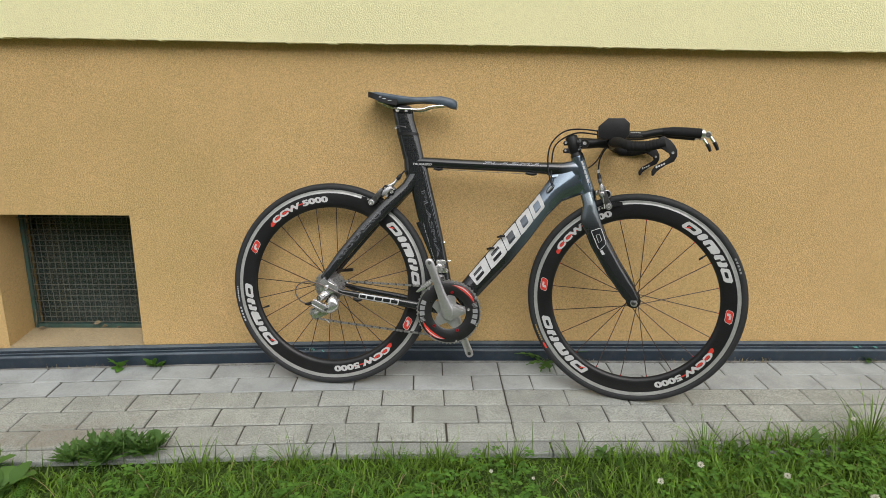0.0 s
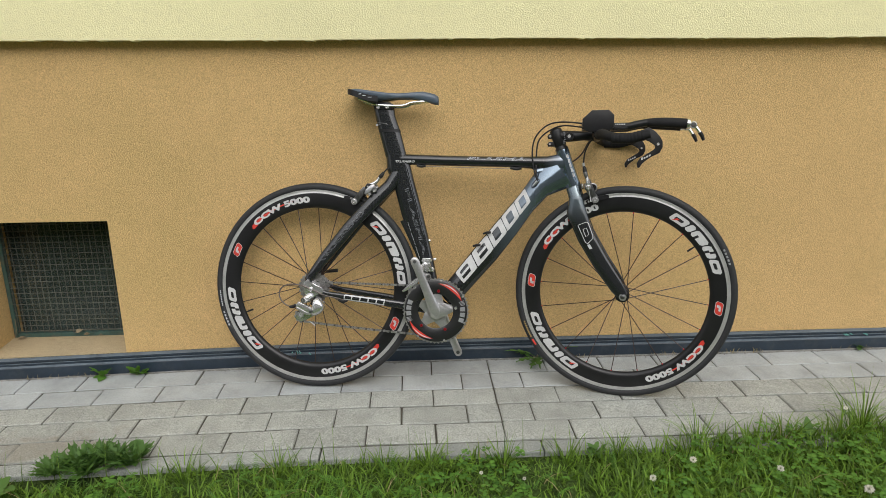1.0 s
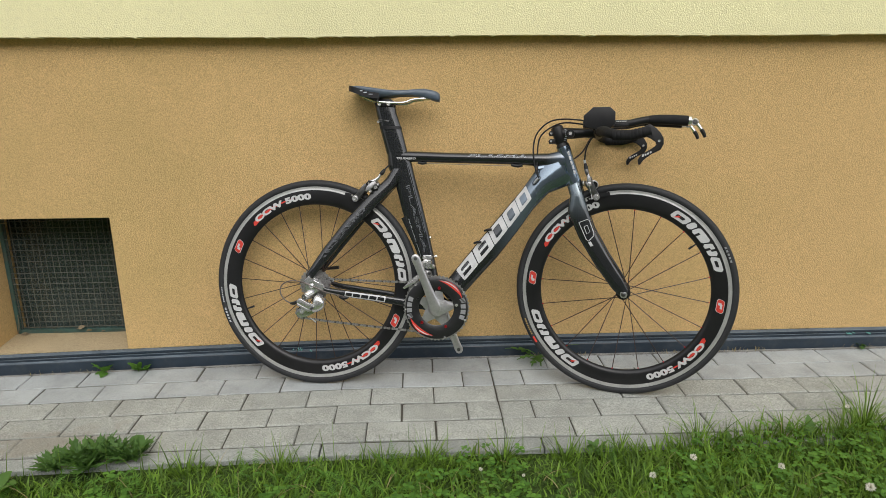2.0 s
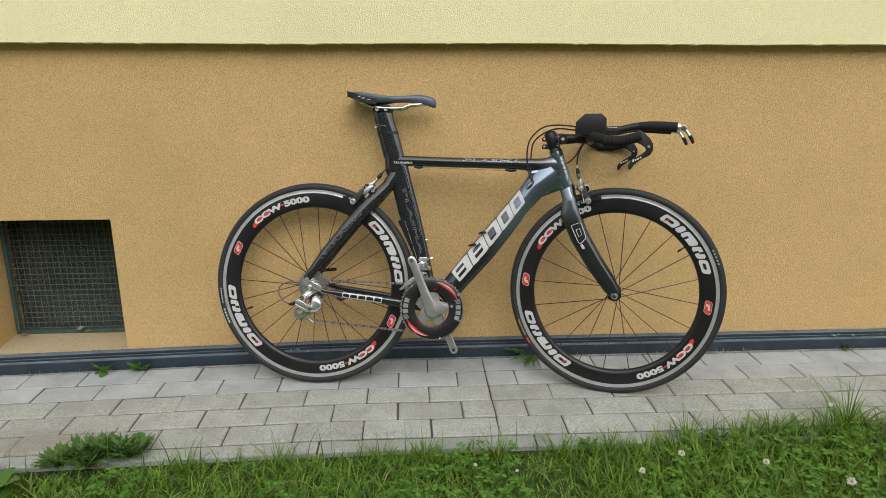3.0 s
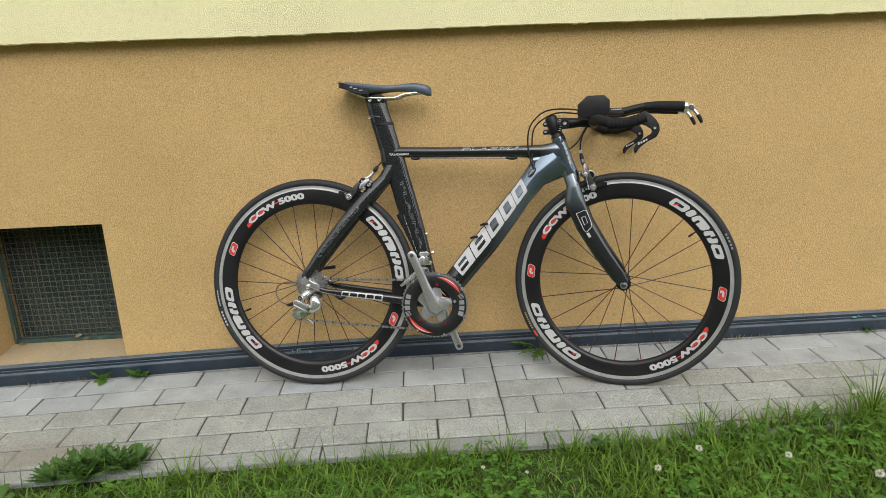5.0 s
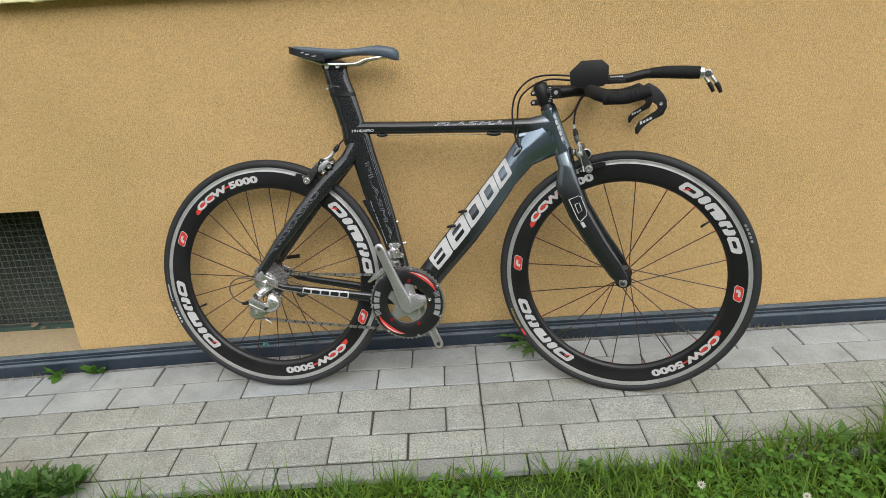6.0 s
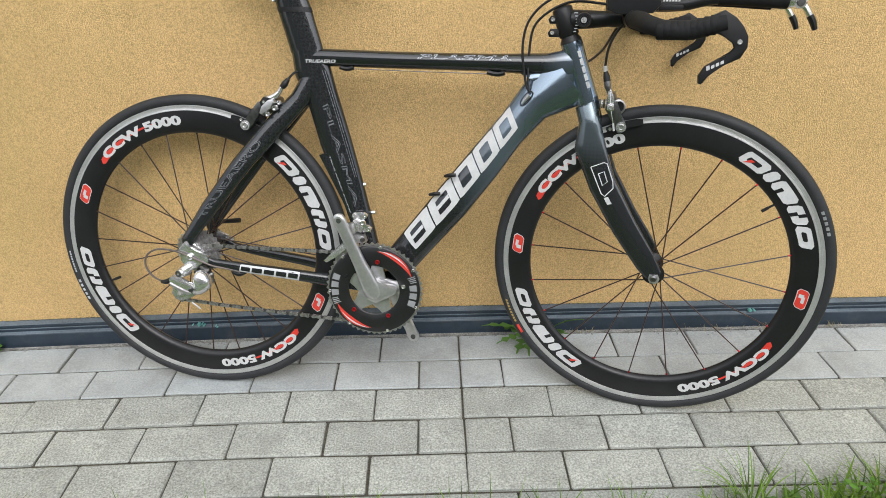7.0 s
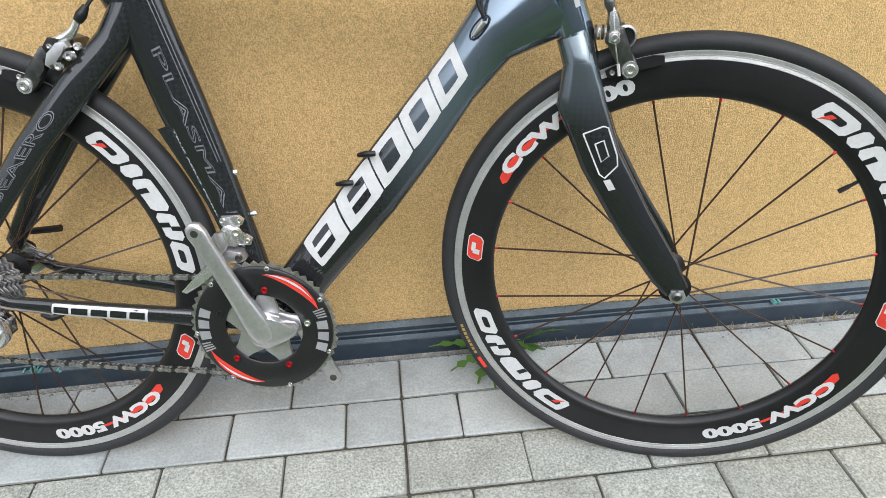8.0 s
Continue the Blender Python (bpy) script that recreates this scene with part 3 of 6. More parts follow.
def slant(u0, u1, v0, v1, k=0.3, cut=0.0):
    """A leaning block with its corners cut."""
    s = k * (v1 - v0)
    c = cut
    return [(u0 + c, v0), (u1 - c, v0), (u1 + k * c, v0 + c), (u1 + s, v1 - c), (u1 + s - c, v1), (u0 + s + c, v1), (u0 + s, v1 - c), (u0, v0 + c)]


# ---- wheels ----
def wheel(name, hub, spin, spokes, at, label, rear):
    c = hub
    prof = [(0.3035, 0.0112), (0.300, 0.0116), (0.272, 0.0116), (0.264, 0.0098), (0.2585, 0.0060), (0.2562, 0.0), (0.2585, -0.0060), (0.264, -0.0098),
            (0.272, -0.0116), (0.300, -0.0116), (0.3035, -0.0112)]
    rim = part(name, revolve(prof, 120, c, closed=True), RIM, bicycle, label, at=at)
    tyre = []
    for k in range(15):
        a = radians(-150 + 300 * k / 14)
        tyre.append((0.3236 + 0.0126 * math.cos(a), 0.0126 * math.sin(a)))
    part("tyre", revolve(tyre, 140, c, closed=True), RUBBER, rim, "black rubber road tyre")
    for s in (-1, 1):
        part("brake_track", revolve([(0.3150, s * 0.0098), (0.3142, s * 0.0108), (0.3095, s * 0.0104), (0.3092, s * 0.0109), (0.3085, s * 0.0109), (0.3082, s * 0.0104),
                                     (0.3040, s * 0.0113), (0.3030, s * 0.0105)], 140, c, closed=True), TRACK, rim, "silver worn brake track")
    w = 0.065 if rear else 0.05
    hubp = [(0.0, -w), (0.006, -w), (0.008, -w + 0.006), (0.013, -w + 0.008), (0.014, -0.036), (0.022, -0.034), (0.022, -0.030), (0.012, -0.024), (0.010, 0.0),
            (0.012, 0.024), (0.022, 0.030), (0.022, 0.034), (0.014, 0.036), (0.013, w - 0.008), (0.008, w - 0.006), (0.006, w), (0.0, w)]
    part("hub", revolve(hubp, 28, c), BLACK, rim, "black alloy hub")
    # spokes, each reaching its flange a little off the radius
    for k in range(spokes):
        a = 2 * math.pi * k / spokes + radians(13.1 if rear else 12.6)
        side = 1 if k % 2 else -1
        lead = radians(34) * (1 if (k // 2) % 2 else -1)
        p0 = c + Vector((0.021 * math.cos(a + lead), side * 0.032, 0.021 * math.sin(a + lead)))
        p1 = c + Vector((0.2585 * math.cos(a), side * 0.002, 0.2585 * math.sin(a)))
        bm = bmesh.new()
        rod(bm, p0, p1, 0.0014, 5)
        spoke = part("spoke", bm, SPOKE, rim)
        bm = bmesh.new()
        rod(bm, p1 - (p1 - p0).normalized() * 0.006, p1, 0.0018, 6)
        part("nipple", bm, REDMETAL if not rear else SPOKE, rim)
    va = radians(201) if rear else spin + radians(37)
    d = Vector((math.cos(va), 0, math.sin(va)))
    bm = bmesh.new()
    rod(bm, c + d * 0.258, c + d * 0.246, 0.0024, 8)
    rod(bm, c + d * 0.246, c + d * 0.232, 0.0032, 8)
    part("valve", bm, BLACK, rim, "black valve with cap")

    def polar(deg):
        """Clockwise from deg, letters' feet inwards."""
        def place(u, v):
            r = 0.2695 + v
            a = radians(deg) + spin - u / 0.285
            return c + Vector((r * math.cos(a), -0.0122, r * math.sin(a)))
        return place

    badge = -10.3 if rear else -5.6
    for half in (0, 180):
        # bold maker's mark as plain leaning blocks
        u = 0.0
        lift = lambda f, d: (lambda a, b_: f(a, b_) - Vector((0, d, 0)))
        fm_ = polar(62.5 + half)
        for k, wd in enumerate((0.058, 0.024, 0.056, 0.046, 0.050)):
            part("decal", flat_shape([slant(u, u + wd - 0.005, 0.0015, 0.0270, 0.30, 0.005)], fm_), WHITE, rim, "bold white slanted block")
            if k in (0, 4):
                part("decal", flat_shape([slant(u + 0.014, u + wd - 0.016, 0.0095, 0.0180, 0.30, 0.002)], lift(fm_, 0.0004)), RIM, rim)
            elif k > 1:
                part("decal", flat_shape([slant(u + 0.014, u + 0.022, 0.0015, 0.015, 0.30)], lift(fm_, 0.0004)), RIM, rim)
                if k == 3:
                    part("decal", flat_shape([slant(u + 0.024, u + 0.031, 0.014, 0.027, 0.30)], lift(fm_, 0.0004)), RIM, rim)
            u += wd
        part("decal", flat_shape([[(0.010, 0.0020), (0.026, 0.0105), (0.030, 0.0150), (0.022, 0.0150)]], lift(fm_, 0.0007)), RED, rim, "small red wedge")
        # red badge with a white mark
        part("decal", flat_shape([slant(-0.0205, 0.0205, 0.0035, 0.0265, 0.18, 0.005)], polar(badge + half)), WHITE, rim)
        part("decal", flat_shape([slant(-0.0192, 0.0192, 0.0048, 0.0252, 0.18, 0.0045)], lambda a, b_, f=polar(badge + half): f(a, b_) - Vector((0, 0.0004, 0))), RED, rim, "red rounded badge")
        part("decal", flat_shape([slant(-0.009, -0.001, 0.008, 0.018, 0.18), slant(-0.004, 0.010, 0.0142, 0.0205, 0.18)],
                                 lambda a, b_, f=polar(badge + half): f(a, b_) - Vector((0, 0.0008, 0))), WHITE, rim)
        # red streak and the model lettering
        f0 = polar(-31.5 + half)
        streak = [(-0.016, 0.008), (-0.010, 0.0165), (0.008, 0.0185), (0.15, 0.0165), (0.15, 0.0140), (0.06, 0.0110), (0.0, 0.0045), (-0.010, 0.0040)]
        part("decal", flat_shape([streak], f0), RED, rim, "red pointed streak")
        part("decal", letters("CCW 5000", 0.0205, 0.208, lambda a, b_, f=f0: f(a, b_ + 0.004) - Vector((0, 0.0006, 0)), shear=-0.05, weight=0.055), WHITE, rim, "white lettering CCW 5000")
    # small print on the tyre wall
    bars = []
    for k in range(5):
        bars.append(slant(k * 0.011, k * 0.011 + 0.007, 0, 0.0055, 0.1))
    if rear:
        bars += [slant(0.07 + k * 0.006, 0.0745 + k * 0.006, 0, 0.0035, 0.1) for k in range(9)]

    def wall_of_tyre(u, v):
        a = radians(28 if not rear else 205) - u / 0.325
        r = 0.3205 + v
        y = math.sqrt(max(0.0126 ** 2 - (r - 0.3236) ** 2, 1e-8)) + 0.0006
        return c + Vector((r * math.cos(a), -y, r * math.sin(a)))
    printed("decal", bars, wall_of_tyre, GREYPRINT if not rear else PALEPRINT, rim, "small grey printed bar on the tyre wall")
    if not rear:
        # the maker's marks low on the tyre wall
        lower = lambda u, v: wall_of_tyre(u - 1.030, v)
        printed("decal", [slant(k * 0.0075, k * 0.0075 + 0.0055, 0, 0.0042, 0.1) for k in range(8)], lower, MUSTARD, rim, "small mustard printed bar on the tyre wall")
        part("decal", flat_shape([slant(-0.030, -0.008, -0.0005, 0.0052, 0.0)], lower), RED, rim, "small red label on the tyre wall")
    # quick-release nut and lever
    part("skewer", revolve([(0, -w - 0.013), (0.004, -w - 0.013), (0.0070, -w - 0.010), (0.0075, -w - 0.003), (0.006, -w), (0, -w)], 18, c), ALLOY if rear else DARKSTEEL, rim, "silver skewer nut" if rear else "dark steel skewer nut")
    part("skewer_lever", tube([c + Vector((0, w, 0)), c + Vector((-0.006, w + 0.02, 0.01)), c + Vector((-0.03, w + 0.022, 0.03)), c + Vector((0.05 if rear else -0.05, w + 0.018, 0.042))],
                              [0.006, 0.006, 0.005, 0.006], 8), BLACK, rim, "black quick-release lever")
    return rim


rear_wheel = wheel("wheel", HUB_R, radians(-13.5), 24, None, "deep black rear wheel with a silver brake track", True)
front_wheel = wheel("wheel", HUB_F, 0.0, 20, STEER, "deep black front wheel with a silver brake track", False)

# ---- frame ----
seat_tube = Blade([(0.296, 0.765), (0.310, 0.728), (0.3205, 0.684), (0.3468, 0.587), (0.3667, 0.5065), (0.391, 0.400), (0.412, 0.300)],
                  [(0.230, 0.762), (0.2345, 0.7125), (0.2595, 0.653), (0.2800, 0.573), (0.3060, 0.500), (0.3380, 0.415), (0.372, 0.300)],
                  [0.017, 0.017, 0.016, 0.0155, 0.0155, 0.017, 0.022], 2.1)
frame_body = part("seat_tube", seat_tube.mesh(), FRAME, bicycle, "black carbon aero seat tube cut round the wheel")
# fairing that hugs the wheel
fair = Blade([(0.300, 0.560), (0.318, 0.520), (0.348, 0.460), (0.372, 0.395)], [(0.2765, 0.552), (0.2965, 0.511), (0.326, 0.448), (0.344, 0.390)], [0.012, 0.0125, 0.0125, 0.012], 3)
part("wheel_fairing", fair.mesh(), FRAME, frame_body, "black carbon fairing")
top_tube = Blade([(0.270, 0.7655), (0.299, 0.7655), (0.420, 0.7620), (0.5274, 0.7600), (0.640, 0.7590), (0.742, 0.7610), (0.785, 0.7700)],
                 [(0.270, 0.7320), (0.310, 0.7310), (0.420, 0.7285), (0.5257, 0.7268), (0.640, 0.7245), (0.735, 0.7180), (0.800, 0.7100)],
                 [0.016, 0.0165, 0.0175, 0.0185, 0.019, 0.019, 0.018], 2.1, None, -0.05)
part("top_tube", top_tube.mesh(), TOPTUBE, bicycle, "slim black carbon top tube")
down_tube = Blade([(0.405, 0.325), (0.4285, 0.3576), (0.4554, 0.392), (0.5362, 0.495), (0.600, 0.5735), (0.659, 0.646), (0.6985, 0.704), (0.748, 0.760)],
                  [(0.455, 0.270), (0.482, 0.3110), (0.5110, 0.3450), (0.5880, 0.4330), (0.6480, 0.5130), (0.6980, 0.5860), (0.7440, 0.6360), (0.822, 0.668)],
                  [0.024, 0.024, 0.0235, 0.023, 0.0225, 0.0225, 0.0225, 0.0215], 1.75, None, 0.10)
dt = part("down_tube", down_tube.mesh(), FRAME, bicycle, "deep carbon down tube fading from black to blue-grey")
gus = Blade([(0.690, 0.722), (0.735, 0.735), (0.790, 0.760)], [(0.735, 0.700), (0.775, 0.690), (0.812, 0.690)], [0.0125, 0.0135, 0.015], 2.0)
part("gusset", gus.mesh(), FRAME, dt)
ht_lo, ht_hi = Vector((0.8242, 0, 0.668)), Vector((0.7845, 0, 0.781))
ax = (ht_hi - ht_lo).normalized()
side_v, fore = Vector((0, 1, 0)), Vector((ax.z, 0, -ax.x))
bm = bmesh.new()
skin(bm, [ring_of(bm, ht_lo + (ht_hi - ht_lo) * t, fore * r, side_v * r * 0.92, 28) for t, r in ((0, 0.0225), (0.06, 0.0228), (0.2, 0.0218), (0.6, 0.0208), (0.94, 0.0212), (1, 0.0205))])
head_tube = part("head_tube", bm, FRAME, bicycle, "blue-grey carbon head tube")
bm = bmesh.new()
skin(bm, [ring_of(bm, ht_hi + ax * d, fore * r, side_v * r, 24) for d, r in ((0.0, 0.0205), (0.004, 0.0200), (0.009, 0.0170), (0.014, 0.0160))])
part("headset_cap", bm, BLACK, head_tube, "black headset cap")
bm = revolve([(0.0, -0.036), (0.019, -0.036), (0.0205, -0.034), (0.0215, -0.02), (0.0225, 0.0), (0.0215, 0.02), (0.0205, 0.034), (0.019, 0.036), (0, 0.036)], 32, (0.397, 0, 0.271))
bb = part("bottom_bracket", bm, FRAME, bicycle, "black carbon bottom bracket shell")
bbv = Blade([(0.415, 0.300), (0.430, 0.290), (0.440, 0.280)], [(0.378, 0.300), (0.380, 0.268), (0.395, 0.252)], [0.022, 0.026, 0.026], 2.3)
part("shell_web", bbv.mesh(), FRAME, bb)
for s in (-1, 1):
    st = Blade([(0.290, 0.710), (0.265, 0.659), (0.209, 0.598), (0.146, 0.533), (0.083, 0.459), (0.023, 0.387), (0.000, 0.358)],
               [(0.248, 0.710), (0.228, 0.678), (0.179, 0.630), (0.102, 0.543), (0.030, 0.450), (-0.022, 0.371), (-0.016, 0.342)],
               [0.011, 0.013, 0.013, 0.0105, 0.009, 0.008, 0.005], 2.2, [s * v for v in (0.006, 0.010, 0.023, 0.040, 0.050, 0.057, 0.060)])
    if s < 0:
        stay = st
    o = part("seat_stay", st.mesh(22), FRAME, bicycle, "black carbon bladed seat stay")
    cs = Blade([(0.018, 0.343), (0.050, 0.3290), (0.130, 0.3195), (0.220, 0.3090), (0.300, 0.2970), (0.385, 0.2830)],
               [(0.018, 0.325), (0.050, 0.3110), (0.130, 0.2975), (0.220, 0.2850), (0.300, 0.2700), (0.385, 0.2560)],
               [0.006, 0.008, 0.009, 0.0095, 0.009, 0.012], 2.6, [s * v for v in (0.061, 0.058, 0.053, 0.046, 0.036, 0.024)])
    if s < 0:
        chain_stay_blade = cs
    o2 = part("chain_stay", cs.mesh(20), FRAME, bicycle, "black carbon chain stay")
    # alloy dropout joining the two stays
    part("dropout", plate([(-0.024, 0.352), (-0.010, 0.368), (0.004, 0.354), (0.013, 0.348), (0.027, 0.344), (0.040, 0.340), (0.038, 0.322), (0.027, 0.324), (0.016, 0.314),
                           (0.003, 0.307), (-0.015, 0.314), (-0.022, 0.326), (-0.020, 0.340)], s * 0.0665 - 0.0035, s * 0.0665 + 0.0035, 0.0015), STEEL, o2, "polished alloy dropout", angle=30)

# ---- marks on the frame ----
def along(blade, a0, a1, s0, s1, lift=0.0008):
    """(u, v) in 0..1 from station a0 to a1 and across from s0 to s1."""
    return lambda u, v: blade.at(a0 + (a1 - a0) * u, s0 + (s1 - s0) * v, lift)


big, over, over2 = [along(down_tube, 0.262, 0.742, -0.22, 0.93, d) for d in (0.0008, 0.0012, 0.0016)]
for k in range(5):
    u0 = k * 0.2
    part("decal", flat_shape([slant(u0 + 0.002, u0 + 0.193, 0.0, 1.0, 0.03, 0.03)], big), WHITE, dt, "large white block mark along the tube")
    part("decal", flat_shape([slant(u0 + 0.055, u0 + 0.142, 0.22, 0.80, 0.03, 0.02)], over), FRAME, dt)
    if k < 2:
        part("decal", flat_shape([slant(u0 + 0.050, u0 + 0.147, 0.45, 0.60, 0.03, 0.004)], over2), WHITE, dt)
small = along(chain_stay_blade, 0.335, 0.640, -0.80, 0.85)
part("decal", flat_shape([slant(0, 0.97, 0.0, 1.0, 0.03, 0.03)], small), WHITE, dt, "white block mark")
for k in range(5):
    part("decal", flat_shape([slant(0.03 + k * 0.19, 0.19 + k * 0.19, 0.22, 0.78, 0.03, 0.02)], along(chain_stay_blade, 0.335, 0.640, -0.80, 0.85, 0.0012)), FRAME, dt)
part("lettering", letters("PLASMA", 1.0, 1.0, along(seat_tube, 0.36, 0.77, -0.03, 0.36), 0.02, 0.0), FAINTPRINT, frame_body, "thin outlined lettering")
part("lettering", letters("PLASMA", 1.0, 1.0, along(top_tube, 0.440, 0.720, 0.25, 0.80), 0.02, 0.2), PALEPRINT, frame_body, "thin outlined lettering")
part("lettering", letters("TRUEAERO", 1.0, 1.0, along(stay, 0.740, 0.400, 0.30, -0.40), 0.02, 0.0), FAINTPRINT, frame_body, "thin outlined lettering")
part("lettering", letters("TRUEAERO", 0.0065, 0.062, lambda u, v: Vector((0.263 + u, -0.0190, 0.7385 + v)), 0.0, 0.2), WHITE, frame_body, "small white lettering")
part("lettering", letters("TRUE AERO FORK", 1.0, 1.0, along(seat_tube, 0.55, 0.80, -0.62, -0.54), 0.0, 0.0), PALEPRINT, frame_body, "tiny white lettering")
# thin pin-stripes down the seat tube
for s0 in (0.60, 0.72):
    part("pinstripe", flat_shape([[(0, 0), (1, 0), (1, 1), (0, 1)]], along(seat_tube, 0.17, 0.66, s0, s0 + 0.03)), FAINTPRINT, frame_body)
head_bars = []
for k in range(5):
    head_bars.append((0.16 + k * 0.125, 0.26 + k * 0.125))


def on_head(u, v):
    c = ht_hi + (ht_lo - ht_hi) * u
    a = radians(-98 + 40 * v)
    return c + fore * math.cos(a) * 0.0222 + side_v * math.sin(a) * 0.0206


printed("decal", [[(a, 0.5), (b_, 0.5), (b_, 0.95), (a, 0.95)] for a, b_ in head_bars], on_head, WHITE, head_tube, "small white block mark")

# seat post and saddle
post = Blade([(0.257, 0.912), (0.2605, 0.885), (0.276, 0.839), (0.288, 0.795), (0.297, 0.760)], [(0.1905, 0.912), (0.196, 0.885), (0.2068, 0.838), (0.219, 0.795), (0.229, 0.756)],
             [0.013, 0.014, 0.014, 0.0145, 0.015], 2.1)
seat_post = part("seat_post", post.mesh(), FRAME, bicycle, "black carbon aero seat post")
part("collar", Blade([(0.2755, 0.8430), (0.2785, 0.8340)], [(0.2055, 0.8430), (0.2078, 0.8340)], [0.0158, 0.0158], 2.1).mesh(28, 1), BLACK, seat_post, "black seat post collar")
part("seam", Blade([(0.252, 0.8575), (0.253, 0.8545)], [(0.2005, 0.8665), (0.201, 0.8635)], [0.0152, 0.0152], 2.1).mesh(28, 1), DARKSTEEL, seat_post)
part("bolt", ball_bolt((0.2045, -0.009, 0.856), 0.0045, 0.008), STEEL, seat_post)
part("seat_clamp", plate([(0.196, 0.905), (0.252, 0.903), (0.258, 0.918), (0.245, 0.926), (0.205, 0.927), (0.192, 0.918)], -0.020, 0.020, 0.004), BLACK, seat_post, "black seat clamp")
for x, z in ((0.209, 0.9105), (0.238, 0.9110)):
    part("bolt", ball_bolt((x, -0.020, z), 0.0065, 0.004), STEEL, seat_post, "steel clamp bolt")
bm = bmesh.new()
rings = []
# nose to tail: x, half width, top z, bottom z
for x, hw, zt, zb in ((0.3985, 0.006, 0.940, 0.930), (0.3965, 0.015, 0.950, 0.922), (0.385, 0.019, 0.957, 0.921), (0.368, 0.020, 0.9615, 0.926), (0.345, 0.0205, 0.9655, 0.932), (0.320, 0.021, 0.967, 0.938),
                      (0.290, 0.022, 0.965, 0.940), (0.262, 0.026, 0.9635, 0.940), (0.238, 0.033, 0.963, 0.936), (0.212, 0.045, 0.9645, 0.930), (0.185, 0.057, 0.967, 0.929),
                      (0.158, 0.064, 0.970, 0.936), (0.135, 0.066, 0.9715, 0.945), (0.118, 0.058, 0.971, 0.953), (0.107, 0.040, 0.969, 0.957), (0.1025, 0.018, 0.965, 0.959)):
    ring = []
    for k in range(24):
        a = 2 * math.pi * k / 24
        y, s = hw * math.cos(a), math.sin(a)
        sag = 0.004 * (1 - (y / hw) ** 2) if 0.12 < x < 0.33 else 0.0
        mid = zt - (0.012 if hw > 0.03 else 0.016)
        mid = max(mid, zb + 0.002)
        z = mid + (zt - mid) * s ** 0.6 - sag if s > 0 else mid + (mid - zb) * (-abs(s) ** 0.8) * (0.35 + 0.65 * min(1, abs(y) / hw * 1.4 + 0.1))
        ring.append(bm.verts.new((x, y, z)))
    rings.append(ring)
skin(bm, rings)
saddle = part("saddle", bm, SADDLE, bicycle, "blue-grey narrow racing saddle", angle=60, at=Matrix.Translation((0.0145, 0, -0.005)) @ Matrix.Diagonal((0.965, 1, 1, 1)))
bm = bmesh.new()
rings = []
for x, hw, zc in ((0.205, 0.0475, 0.9375), (0.180, 0.0590, 0.9385), (0.155, 0.0660, 0.944), (0.133, 0.0675, 0.9515), (0.117, 0.0600, 0.957), (0.106, 0.0420, 0.9608)):
    rings.append([bm.verts.new((x, -hw - 0.0006, zc + d)) for d in (-0.009, -0.003, 0.004, 0.009)])
for a, c in zip(rings, rings[1:]):
    for k in range(3):
        bm.faces.new((a[k], a[k + 1], c[k + 1], c[k]))
part("side_panel", bm, BLACK, saddle, "black flank with small print")
printed("decal", [slant(0.148, 0.156, 0.948, 0.951, 0.3), slant(0.160, 0.170, 0.943, 0.946, 0.2), slant(0.176, 0.188, 0.939, 0.941, 0.2)], lambda u, v: Vector((u, -0.0695 if u < 0.172 else -0.0640, v)), PALEPRINT, saddle)
for s in (-1, 1):
    part("rail", tube([(0.140, s * 0.038, 0.940), (0.165, s * 0.034, 0.932), (0.196, s * 0.024, 0.9225), (0.240, s * 0.022, 0.9195), (0.283, s * 0.022, 0.920), (0.310, s * 0.018, 0.929),
                       (0.350, s * 0.012, 0.9335), (0.378, s * 0.008, 0.9350)], 0.0036, 8), STEEL, saddle, "steel saddle rail")
part("bridge", plate([(0.172, 0.931), (0.196, 0.926), (0.205, 0.934), (0.180, 0.942)], -0.040, 0.040, 0.003), BLACK, saddle)

# ---- fork, stem and bars: all turned with the front wheel ----
for s in (-1, 1):
    fb = Blade([(0.843, 0.672), (0.851, 0.645), (0.867, 0.592), (0.8895, 0.530), (0.935, 0.450), (0.979, 0.382), (0.997, 0.346)],
               [(0.8015, 0.659), (0.811, 0.630), (0.8065, 0.582), (0.843, 0.501), (0.897, 0.416), (0.950, 0.347), (0.969, 0.330)],
               [0.013, 0.014, 0.013, 0.0105, 0.0090, 0.0075, 0.005], 2.0, [s * v for v in (0.010, 0.017, 0.026, 0.033, 0.041, 0.047, 0.050)])
    if s < 0:
        fork_blade = fb
    fk = part("fork_leg", fb.mesh(26), FORK, bicycle, "blue-grey to carbon fork leg", at=STEER)
    part("fork_end", plate([(0.975, 0.341), (0.991, 0.342), (0.995, 0.334), (0.992, 0.325), (0.986, 0.3225), (0.977, 0.324), (0.973, 0.332)], s * 0.0555 - 0.003, s * 0.0555 + 0.003, 0.0015),
         CRANK, fk, "small alloy fork end", angle=30)
bm = bmesh.new()
skin(bm, [ring_of(bm, ht_lo - ax * d, fore * r, side_v * r2, 28) for d, r, r2 in ((-0.001, 0.0222, 0.0212), (0.004, 0.0226, 0.0222), (0.020, 0.0210, 0.0255), (0.040, 0.0200, 0.0290), (0.056, 0.0120, 0.0260))])
crown = part("fork_crown", bm, FORK, bicycle, "blue-grey fork crown", at=STEER)
